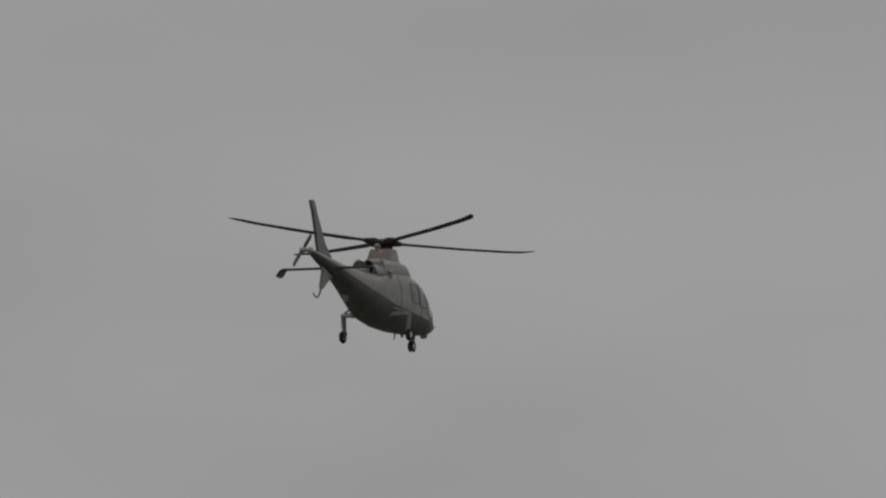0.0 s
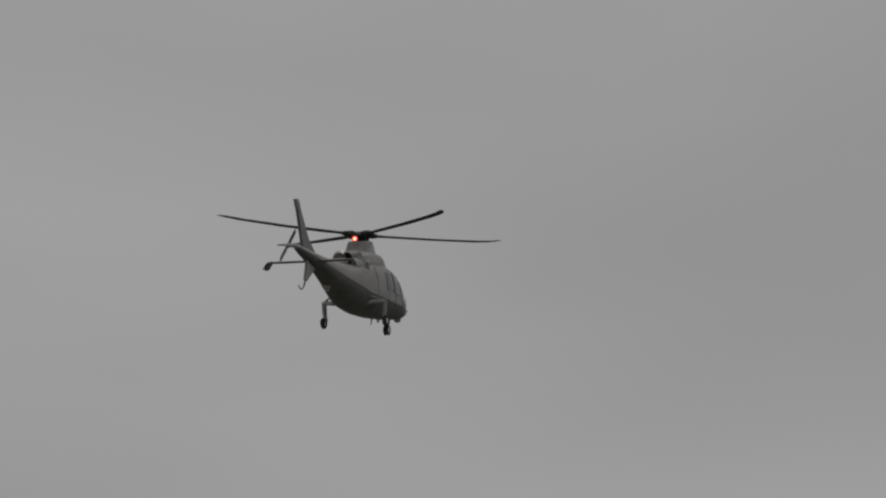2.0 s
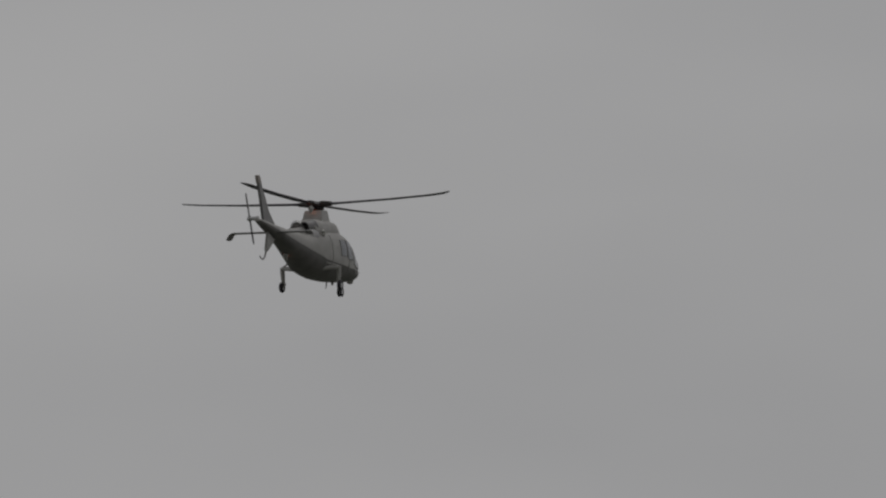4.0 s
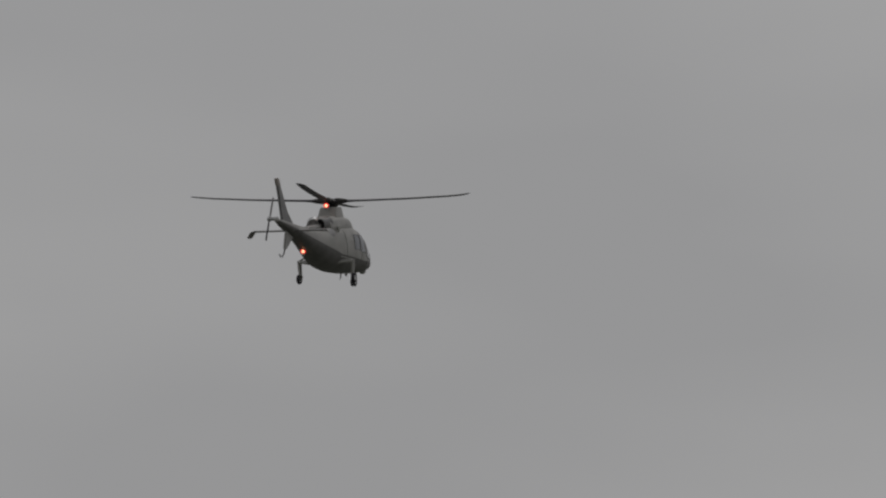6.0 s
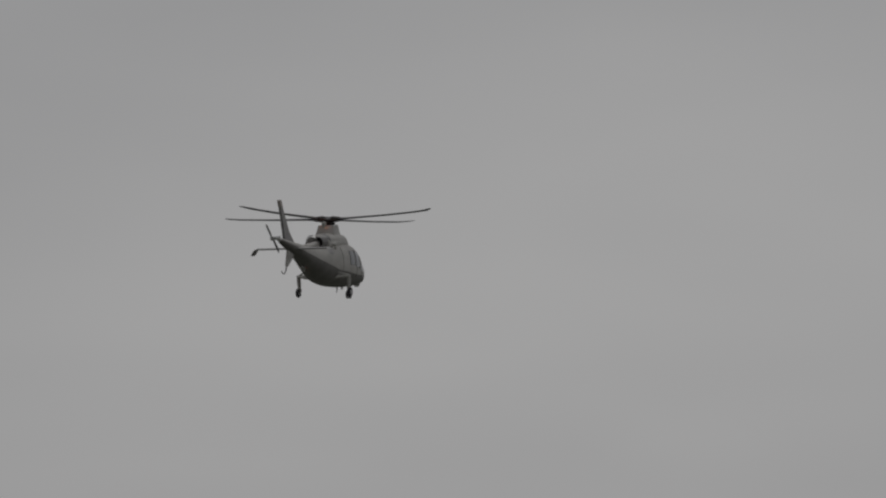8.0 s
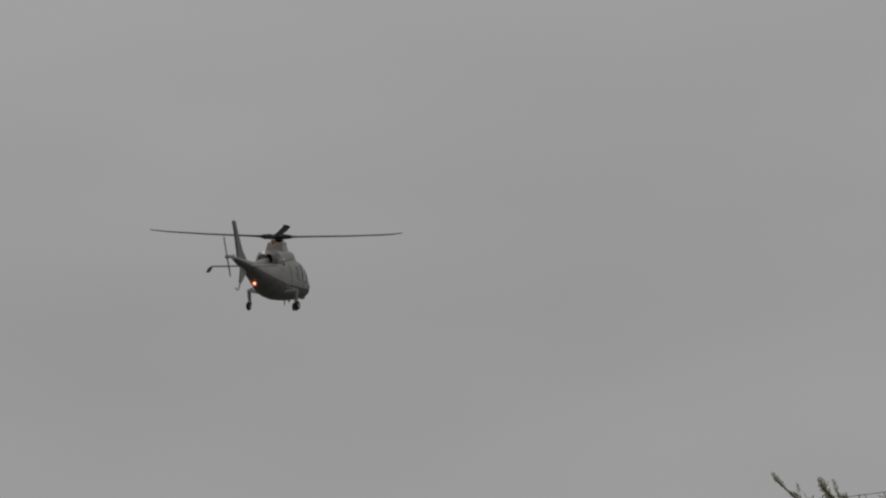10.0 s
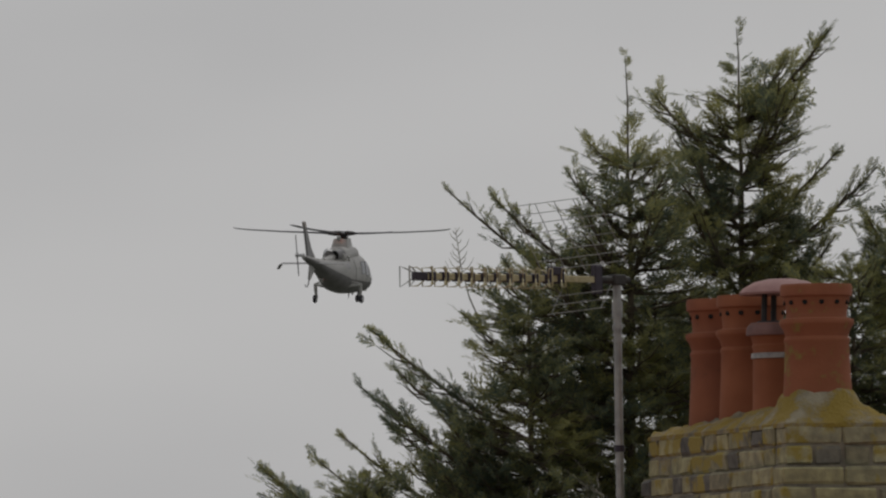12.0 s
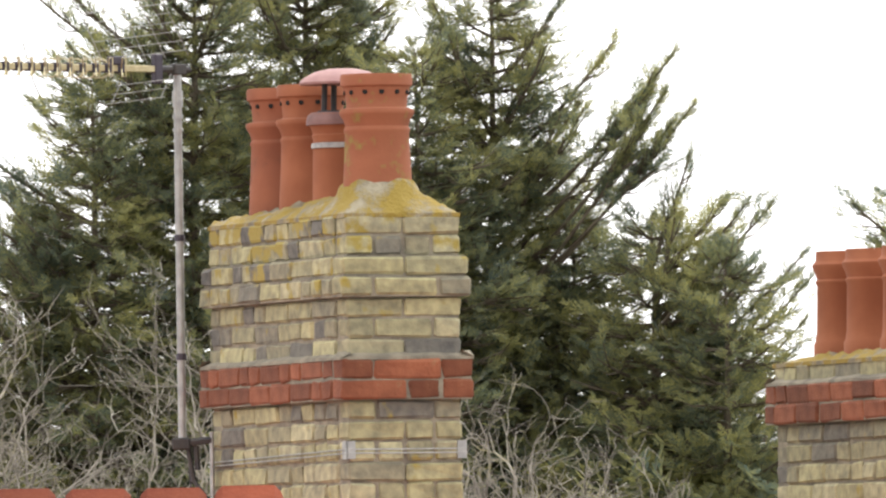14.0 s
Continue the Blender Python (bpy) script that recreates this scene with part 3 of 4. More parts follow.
def chimney_pot(at, style, material, label, group):
    """at: centre and top of the pot."""
    pot = empty("chimney_pot", label, "chimney pot", group)
    pot.location = at
    bm = bmesh.new()
    lathe(bm, pot_profile(style), seg=40)
    body = part("pot_body", bm, material, pot, "", True)
    # a black disc stands in for the flue's soot and dark depth
    bm = bmesh.new()
    lathe(bm, [(0, -0.03), (0.095, -0.028), (0.095, -0.04), (0, -0.04)], seg=20)
    part("flue", bm, M_HOLE, pot, "black disc for the sooty flue's dark depth")
    if style == "pierced":
        # the piercings are not cut: black discs paint in their shade
        for k in range(12):
            a = 2 * math.pi * (k + 0.3) / 12
            m = Matrix.Translation((0.1185 * math.cos(a), 0.1185 * math.sin(a), -0.066)) @ Matrix.Rotation(a, 4, "Z") @ Matrix.Rotation(radians(78), 4, "Y")
            bm = bmesh.new()
            lathe(bm, [(0, -0.004), (0.0095, -0.004), (0.0095, 0.002), (0, 0.002)], m=m, seg=10)
            part("vent_hole_disc", bm, M_HOLE, pot, "small black disc painting in a vent hole's shade")
    if style == "squat":
        bm = bmesh.new()
        lathe(bm, [(0.111, -0.105), (0.1155, -0.106), (0.1165, -0.124), (0.112, -0.126)], seg=32)
        part("clamp_band", bm, M_LEAD_AND_LIT, pot, "grey metal clamp band", True)
    return pot


def cowl(at):
    c = empty("chimney_cowl", "rusty pink mushroom cowl on dark posts over a pot", "chimney cowl")
    c.location = at
    bm = bmesh.new()
    lathe(bm, [(0, 0.168), (0.05, 0.166), (0.10, 0.155), (0.14, 0.134), (0.157, 0.116), (0.155, 0.108), (0.11, 0.112), (0, 0.118)], seg=36)
    part("cowl_cap", bm, M_COWL, c, "faded pink domed cap", True)
    for k in range(4):
        a = radians(25 + 90 * k)
        bm = bmesh.new()
        tube(bm, [(0.075 * math.cos(a), 0.075 * math.sin(a), -0.01), (0.07 * math.cos(a), 0.07 * math.sin(a), 0.11)], 0.011, 6)
        part("cowl_post", bm, M_IRON, c)
    bm = bmesh.new()
    lathe(bm, [(0.082, -0.012), (0.092, -0.01), (0.092, 0.012), (0.082, 0.012)], seg=24)
    part("cowl_ring", bm, M_IRON, c, "", True)
    bm = bmesh.new()
    lathe(bm, [(0.085, 0.006), (0.115, 0.006), (0.128, -0.006), (0.1335, -0.024), (0.1335, -0.04), (0.128, -0.042)], seg=36)
    part("cowl_collar", bm, M_SOOTY, c, "dark sooty collar over the pot's rim", True)
    return c


def flaunching(bm, x0, x1, y0, y1, z, rise, pots, seed):
    """A mound of mortar over the top course, heaped round the pots."""
    nx, ny = 26, 64
    grid = []
    for j in range(ny + 1):
        row = []
        for i in range(nx + 1):
            x, y = x0 + (x1 - x0) * i / nx, y0 + (y1 - y0) * j / ny
            e = min(x - x0, x1 - x, y - y0, y1 - y)
            h = rise * (1 - 0.48 * (y - y0) / (y1 - y0)) * (1 - math.exp(-e / 0.075)) / (1 - math.exp(-3))
            for px_, py_, pr, heap in pots:
                d = math.hypot(x - px_, y - py_) - pr
                h += heap * (1 if d < 0.02 else math.exp(-(d - 0.02) / 0.012))
            h += 0.016 * noise.noise(Vector((x * 9, y * 9, seed))) + 0.014 * noise.noise(Vector((x * 30, y * 30, seed + 5)))
            row.append(bm.verts.new((x, y, z + (max(h, 0.004) if e > 1e-6 else 0.006))))
        grid.append(row)
    for j in range(ny):
        for i in range(nx):
            bm.faces.new((grid[j][i], grid[j][i + 1], grid[j + 1][i + 1], grid[j + 1][i]))
    lo = [bm.verts.new((x, y, z - 0.01)) for x, y in ((x0, y0), (x1, y0), (x1, y1), (x0, y1))]
    edge = [grid[0], [r[-1] for r in grid], grid[-1][::-1], [r[0] for r in grid][::-1]]
    for k in range(4):
        bm.faces.new([lo[k], *[v for v in edge[k]][::1], lo[(k + 1) % 4]][::-1])
    return bm


BRICK_MESHES = {}


def brick_mesh(lx, ly, h, material):
    """One brick with chipped arrises, shared by all of its size."""
    key = (round(lx, 3), round(ly, 3), round(h, 3), material.name, random.randrange(5))
    if key not in BRICK_MESHES:
        bm = bmesh.new()
        box(bm, (-lx / 2, -ly / 2, -h / 2), (lx / 2, ly / 2, h / 2), 0.008)
        for v in bm.verts:
            v.co += Vector((random.uniform(-1, 1), random.uniform(-1, 1), random.uniform(-1, 1))) * 0.0042
        me = bpy.data.meshes.new("brick")
        bm.to_mesh(me)
        bm.free()
        me.materials.append(material)
        BRICK_MESHES[key] = me
    return BRICK_MESHES[key]


def lay_course(parent, wx, wy, z, out, material, shift):
    """One course of bricks round a stack wx by wy, oversailing by out."""
    j = 0.005 if material is M_RED else 0.0085
    d = 0.105
    h = COURSE - j
    rows = [("x", -out, wx + out, -out), ("x", -out, wx + out, wy + out - d), ("y", -out + d + j, wy + out - d - j, -out), ("y", -out + d + j, wy + out - d - j, wx + out - d)]
    for axis, a, b, o in rows:
        n_ = max(1, round((b - a) / BOND))
        cuts = [a + (b - a) * k / n_ for k in range(n_ + 1)]
        if shift and n_ > 1:
            cuts = [a, a + (b - a) / n_ / 2] + [a + (b - a) * (k + 0.5) / n_ for k in range(1, n_)] + [b]
        # some stretchers are halved into headers
        full = [cuts[0]]
        for c0, c1 in zip(cuts, cuts[1:]):
            if c1 - c0 > 0.19 and random.random() < 0.3:
                full.append((c0 + c1) / 2)
            full.append(c1)
        for c0, c1 in zip(full, full[1:]):
            ln = round((c1 - c0 - j) / 0.02) * 0.02
            ln = min(ln, c1 - c0 - 0.004)
            mid, od = (c0 + c1) / 2, o + d / 2 + random.uniform(-0.0035, 0.0035)
            size = (ln, d) if axis == "x" else (d, ln)
            ob = new("brick", brick_mesh(*size, h, material))
            ob.parent = parent
            ob.location = (mid, od, z + COURSE / 2 + random.uniform(-0.0015, 0.0015)) if axis == "x" else (od, mid, z + COURSE / 2 + random.uniform(-0.0015, 0.0015))
            ob.rotation_euler = (random.uniform(-0.006, 0.006), random.uniform(-0.006, 0.006), random.uniform(-0.009, 0.009))


WX, WY = 0.445, 1.53


def chimney_stack(at, turn, plan, base, label, pots, rise=0.092):
    """plan: courses from the top down as (oversail, material); at: near corner and top of the brickwork."""
    stack = empty("chimney_stack", label, "chimney", "brick chimney stacks")
    stack.matrix_world = pose(*at, 0, 0, turn)
    z = 0.0
    bm = bmesh.new()
    k = 0
    rings = []
    for out, mt in plan:
        i_ = 0.009 - out
        for zz in (z - 0.0005, z - COURSE + 0.0005):
            rings.append([Vector((a, b, zz)) for a, b in ((i_, i_), (WX - i_, i_), (WX - i_, WY - i_), (i_, WY - i_))])
        z -= COURSE
    rings.append([Vector((v_.x, v_.y, base - at[2])) for v_ in rings[-1]])
    loft(bm, rings)
    part("mortar_core", bm, M_MORTAR, stack, "recessed grey mortar joints")
    z = 0.0
    for out, mt in plan:
        z -= COURSE
        lay_course(stack, WX, WY, z, out, mt, k % 2)
        k += 1
    # sloping mortar fillet over the red string course
    first = next(i for i, (o, m_) in enumerate(plan) if m_ is M_RED)
    zf, o = -first * COURSE, plan[first][0]
    bm = bmesh.new()
    for x0, y0, x1, y1, dx, dy in ((-o, -o, WX + o, -o, 0, 1), (WX + o, -o, WX + o, WY + o, -1, 0), (WX + o, WY + o, -o, WY + o, 0, -1), (-o, WY + o, -o, -o, 1, 0)):
        n_ = 14
        low, top_, inn = [], [], []
        for i in range(n_ + 1):
            x, y = x0 + (x1 - x0) * i / n_, y0 + (y1 - y0) * i / n_
            w = 0.006 * noise.noise(Vector((x * 12, y * 12, zf)))
            low.append(bm.verts.new((x + dx * 0.004, y + dy * 0.004, zf - 0.004)))
            top_.append(bm.verts.new((x + dx * 0.006, y + dy * 0.006, zf + 0.006 + w)))
            inn.append(bm.verts.new((x + dx * (o + 0.012), y + dy * (o + 0.012), zf + 0.026 + w)))
        for i in range(n_):
            bm.faces.new((low[i], low[i + 1], top_[i + 1], top_[i]))
            bm.faces.new((top_[i], top_[i + 1], inn[i + 1], inn[i]))
    part("mortar_fillet", bm, M_MORTAR, stack, "weathered mortar fillet")
    top = plan[0][0]
    bm = bmesh.new()
    flaunching(bm, -top, WX + top, -top, WY + top, 0, rise, pots, at[0])
    part("flaunching", bm, M_FLAUNCH, stack, "mortar flaunching crusted with yellow lichen", True)
    return stack


TURN = 19.0
U, V = Vector((math.cos(radians(TURN)), math.sin(radians(TURN)))), Vector((-math.sin(radians(TURN)), math.cos(radians(TURN))))
B, R = M_BRICK, M_RED
PLAN_1 = [(0.0, B), (0.002, B), (0.022, B), (0.030, B), (0, B), (0, B), (0, B), (0.034, R), (0.036, R)] + [(0, B)] * 8
PLAN_2 = [(0.005, B), (0.030, R), (0.034, R)] + [(0, B)] * 8
K1 = Vector((0.372, 60.0, 6.835))
K2 = Vector((2.475, 60.4, 6.305))


def on_stack(k, u, v, z):
    p = k.xy + u * U + v * V
    return (p.x, p.y, z)


chimney_stack(K1, TURN, PLAN_1, 2.8, "weathered yellow stock brick stack with red band", [(0.207, y, 0.125, c) for y, c in ((0.22, 0.05), (0.595, 0.012), (0.925, 0.008), (1.265, 0.004))])
chimney_stack(K2, TURN, PLAN_2, 2.8, "yellow brick stack with dark red band", [(0.19, y, 0.12, 0.008) for y in (0.2, 0.57, 0.94, 1.25)], 0.055)
G1, G2 = "pots on the tall stack", "pots on the farther stack"
chimney_pot(on_stack(K1, 0.207, 0.22, 7.352), "pierced", M_POT_MOSS, "pierced terracotta chimney pot with moss under its rim", G1)
chimney_pot(on_stack(K1, 0.207, 0.595, 7.222), "squat", M_POT, "shorter terracotta chimney pot with a metal clamp", G1)
chimney_pot(on_stack(K1, 0.207, 0.925, 7.342), "pierced", M_POT, "pierced terracotta chimney pot", G1)
chimney_pot(on_stack(K1, 0.207, 1.265, 7.342), "pierced", M_POT_SOOT, "pierced terracotta chimney pot", G1)
cowl(on_stack(K1, 0.207, 0.595, 7.222))
for v_ in (0.2, 0.57, 0.94, 1.25):
    chimney_pot(on_stack(K2, 0.19, v_, 6.722), "plain", M_POT, "plain rolled-rim terracotta chimney pot", G2)


# lashing wires and corner plates on the tall stack
def lashing(z):
    w = empty("chimney_lashing", "galvanised wire lashed round the brick chimney", "wire")
    w.matrix_world = pose(K1.x, K1.y, z, 0, 0, TURN)
    for dz in (0.0, -0.014):
        bm = bmesh.new()
        o = 0.009
        tube(bm, [(-o, WY + o, dz - 0.02), (-o, -o, dz), (WX + o, -o, dz), (WX + o, WY + o, dz - 0.01), (-o, WY + o, dz - 0.02)], 0.0028, 5)
        part("wire", bm, M_GALV, w)
    for x, y in ((-0.004, -0.004), (WX + 0.004, -0.004)):
        bm = bmesh.new()
        sx = 1 if x < 0.2 else -1
        box(bm, (x - 0.005, y - 0.005, -0.035), (x + sx * 0.03, y + 0.002, 0.03))
        box(bm, (x - 0.005, y - 0.005, -0.035), (x + 0.002 if sx > 0 else x + 0.005, y + 0.04, 0.03))
        part("corner_plate", bm, M_GALV, w, "pale metal corner plate")


lashing(5.985)


# ---- television aerial ----
def aerial():
    ae = empty("tv_aerial", "gold and black television aerial with a wire reflector on a mast", "aerial")
    px_, py_ = -0.231, 61.4
    bm = bmesh.new()
    tube(bm, [(px_, py_, 6.02), (px_, py_, 6.5), (px_, py_, 7.44)], 0.0155, 14)
    mast = part("mast", bm, M_GALV, ae, "galvanised steel mast", True)
    for z, h in ((6.80, 0.012), (6.36, 0.012), (7.315, 0.03), (7.25, 0.008), (7.20, 0.006)):
        bm = bmesh.new()
        lathe(bm, [(0.0155, -h), (0.0195, -h), (0.0195, h), (0.0155, h)], (px_, py_, z), 14)
        part("mast_band", bm, M_PLASTIC if h == 0.012 else M_GALV, mast)
    # boom frame: runs towards the viewer and to the left
    be = radians(45)
    fwd = Vector((-math.cos(be), -math.sin(be), -0.004)).normalized()
    rod = Vector((math.cos(be) * 1.0, -math.sin(be), 0)).normalized()
    o = Vector((px_, py_, 7.425))

    def at(f_, r_, z_):
        return o + fwd * f_ + rod * r_ + Vector((0, 0, z_))
    bm = bmesh.new()
    rot = Matrix((( fwd.x, rod.x, 0, o.x), (fwd.y, rod.y, 0, o.y), (fwd.z, 0, 1, o.z), (0, 0, 0, 1)))
    box(bm, (0.10, -0.009, -0.012), (1.0, 0.009, 0.012), 0.002, rot)
    part("boom", bm, M_GOLD, ae, "gold anodised boom")
    bm = bmesh.new()
    box(bm, (0.985, -0.013, -0.016), (1.05, 0.013, 0.016), 0.003, rot)
    part("end_cap", bm, M_PLASTIC, ae, "dark purple end cap")
    for f0, f1, r_, z0, z1 in ((0.085, 0.125, 0.014, -0.055, 0.055), (0.285, 0.35, 0.016, 0.012, 0.045)):
        bm = bmesh.new()
        box(bm, (f0, -r_, z0), (f1, r_, z1), 0.004, rot)
        part("feed_box", bm, M_PLASTIC, ae, "dark plastic feed box")
    n_ = 11
    for k in range(n_):
        f_ = 0.30 + 0.066 * k
        bm = bmesh.new()
        box(bm, (f_ - 0.018, -0.0125, -0.017), (f_ + 0.018, 0.0125, 0.017), 0.003, rot)
        part("element_clip", bm, M_PLASTIC, ae)
        w = 0.085 - 0.0025 * k
        bm = bmesh.new()
        for s in (1, -1):
            tube(bm, [at(f_, 0.01 * s, 0), at(f_ + 0.035, s * w * 0.6, 0.034), at(f_ + 0.05, s * w, 0.034), at(f_ + 0.05, s * w, -0.034), at(f_ + 0.035, s * w * 0.6, -0.034), at(f_, 0.01 * s, 0)], 0.0026, 5)
        part("director", bm, M_GOLD, ae, "thin wire director loop")
    bm = bmesh.new()
    for s in (1, -1):
        tube(bm, [at(1.03, 0, 0.008), at(1.075, s * 0.02, 0.03), at(1.095, s * 0.025, 0.036), at(1.095, s * 0.025, -0.04), at(1.05, s * 0.01, -0.012)], 0.0026, 5)
    part("director", bm, M_GALV, ae, "wire end director")
    # corner reflector
    for sgn, rows in ((1, 8), (-1, 3)):
        for k in range(rows):
            q = (k + 0.6) / 8
            f_, z_ = 0.16 + 0.17 * q, sgn * (0.03 + 0.27 * q)
            bm = bmesh.new()
            hw = 0.225 if sgn > 0 else 0.15
            tube(bm, [at(f_, -hw, z_ - 0.05 * hw), at(f_, hw, z_ + 0.05 * hw)], 0.0015, 5)
            part("reflector_rod", bm, M_GALV, ae)
        q = (rows - 0.4) / 8
        for r_ in ((-0.22, -0.10, 0.0, 0.10, 0.22) if sgn > 0 else (-0.13, 0.13)):
            bm = bmesh.new()
            tube(bm, [at(0.16, r_, sgn * 0.03 + 0.05 * r_), at(0.16 + 0.17 * q, r_, sgn * (0.03 + 0.27 * q) + 0.05 * r_)], 0.0016, 5)
            part("reflector_rib", bm, M_GALV, ae)
    bm = bmesh.new()
    tube(bm, [at(-0.06, 0, 0.0), at(0.1, 0, 0.0)], 0.014, 8)
    box(bm, (-0.03, -0.022, -0.02), (0.03, 0.022, 0.02), 0.004, rot)
    part("mast_clamp", bm, M_IRON, ae, "dark mast clamp")
    # wall bracket reaching the stack
    bm = bmesh.new()
    c = on_stack(K1, 0.0, WY - 0.06, 0)
    tube(bm, [(c[0] - 0.016, c[1] - 0.02, 6.08), (c[0] - 0.016, c[1] - 0.02, 5.6)], 0.009, 6)
    part("bracket", bm, M_GALV, ae, "pale steel bracket upright on the stack")
    bm = bmesh.new()
    box(bm, (px_ - 0.04, py_ - 0.025, 6.015), (px_ + 0.03, py_ + 0.025, 6.06), 0.006)
    tube(bm, [(px_, py_, 6.04), (c[0] - 0.016, c[1] - 0.02, 6.05)], 0.014, 6)
    tube(bm, [(px_ + 0.02, py_, 6.02), (px_ + 0.04, py_, 5.90), (c[0] - 0.016, c[1] - 0.02, 5.80)], 0.010, 6)
    tube(bm, [(px_ + 0.05, py_, 6.03), (px_ + 0.055, py_, 5.94)], 0.012, 6)
    part("bracket_arm", bm, M_IRON, ae, "rusty dark bracket arms and clamp")
    bm = bmesh.new()
    tube(bm, [(px_ + 0.004, py_ + 0.016, 7.30), (px_ + 0.005, py_ + 0.016, 6.8), (px_ + 0.012, py_ + 0.016, 6.1), (px_ + 0.05, py_ + 0.02, 5.6)], 0.003, 5)
    part("cable", bm, M_PLASTIC, ae, "thin dark cable")


aerial()


# ---- houses under the stacks ----
def house(name, label, x0, x1, y0, y1, eaves, ridge, hip, tiles=False):
    h = empty(name, label, "house")
    ym = (y0 + y1) / 2
    bm = bmesh.new()
    t = 0.3
    for lo, hi in (((x0, y0, 0), (x1, y0 + t, eaves)), ((x0, y1 - t, 0), (x1, y1, eaves)), ((x0, y0 + t, 0), (x0 + t, y1 - t, eaves)), ((x1 - t, y0 + t, 0), (x1, y1 - t, eaves))):
        box(bm, lo, hi)
    part("wall", bm, M_WALL, h)
    bm = bmesh.new()
    rl, rr = x0 + hip, x1 - hip
    o = 0.25
    v = [bm.verts.new(p) for p in ((x0 - o, y0 - o, eaves), (x1 + o, y0 - o, eaves), (x1 + o, y1 + o, eaves), (x0 - o, y1 + o, eaves), (rl, ym, ridge), (rr, ym, ridge))]
    for q in ((0, 1, 5, 4), (1, 2, 5), (2, 3, 4, 5), (3, 0, 4), (3, 2, 1, 0)):
        bm.faces.new([v[i] for i in q])
    roof = part("roof", bm, M_ROOF, h, "clay tiled roof")
    return h, roof, rl, rr, ym


front, front_roof, rl, rr, ym = house("front_house", "low house with a hipped red clay roof", -9.0, 3.4, 55.0, 61.4, 3.6, 5.77, 3.2)

def ridge_tile_mesh():
    bm = bmesh.new()
    L = 0.250
    out = []
    for x, dz in ((-L / 2, -0.05), (-L / 2 + 0.012, -0.022), (-L / 2 + 0.034, 0.0), (L / 2 - 0.034, 0.0), (L / 2 - 0.012, -0.022), (L / 2, -0.05)):
        out.append([Vector((x, y, z + dz)) for y, z in ((-0.16, -0.07), (-0.10, 0.0), (-0.035, 0.055), (0.035, 0.055), (0.10, 0.0), (0.16, -0.07), (0.12, -0.08), (0, 0.0), (-0.12, -0.08))])
    loft(bm, out)
    me = bpy.data.meshes.new("ridge_tile")
    bmesh.ops.recalc_face_normals(bm, faces=bm.faces)
    bm.to_mesh(me)
    bm.free()
    me.materials.append(M_RIDGE)
    return me


RT = ridge_tile_mesh()
x = rr - 0.19
while x > rl:
    ob = new("ridge_tile", RT)
    ob.parent = front_roof
    ob.location = (x, ym, 5.778 + random.uniform(-0.004, 0.004))
    x -= 0.264


# ---- conifers ----
def spray_template(rng, n_side=6):
    """A flat feathery spray of length 1 along x: a stem with side twigs that carry leaflets; thin pointed blades."""
    blades = [((0, 0, 0), (1, 0, 0.05), 0.022)]
    for k in range(n_side):
        u = 0.12 + 0.82 * k / n_side
        for s in (1, -1):
            ln = (0.50 - 0.42 * u) * rng.uniform(0.75, 1.25)
            a = rng.uniform(0.38, 0.68)
            p0 = np.array((u, 0, 0.05 * u))
            d = np.array((math.cos(a), s * math.sin(a), rng.uniform(-0.15, 0.3)))
            p1 = p0 + d * ln
            blades.append((p0, p1, 0.056))
            for w, sides in ((0.4, (1, -1)), (0.7, (s,))):
                q0 = p0 + d * ln * w
                for s2 in sides:
                    a2 = a * s + s2 * 0.5
                    d2 = np.array((math.cos(a2), math.sin(a2), rng.uniform(-0.2, 0.3)))
                    blades.append((q0, q0 + d2 * ln * 0.46, 0.056))
    V_, F_ = [], []
    for p0, p1, w in blades:
        p0, p1 = np.array(p0, float), np.array(p1, float)
        d = p1 - p0
        side = np.cross(d, (0, 0, 1.0))
        side /= max(np.linalg.norm(side), 1e-6)
        i = len(V_)
        V_ += [p0 + side * w * 0.5, p1, p0 - side * w * 0.5 + d * 0.25]
        F_.append((i, i + 1, i + 2))
    return np.array(V_), np.array(F_)


RNG = random.Random(7)
TEMPLATES = [spray_template(RNG) for _ in range(5)]
LITE = [spray_template(RNG, 4) for _ in range(3)]


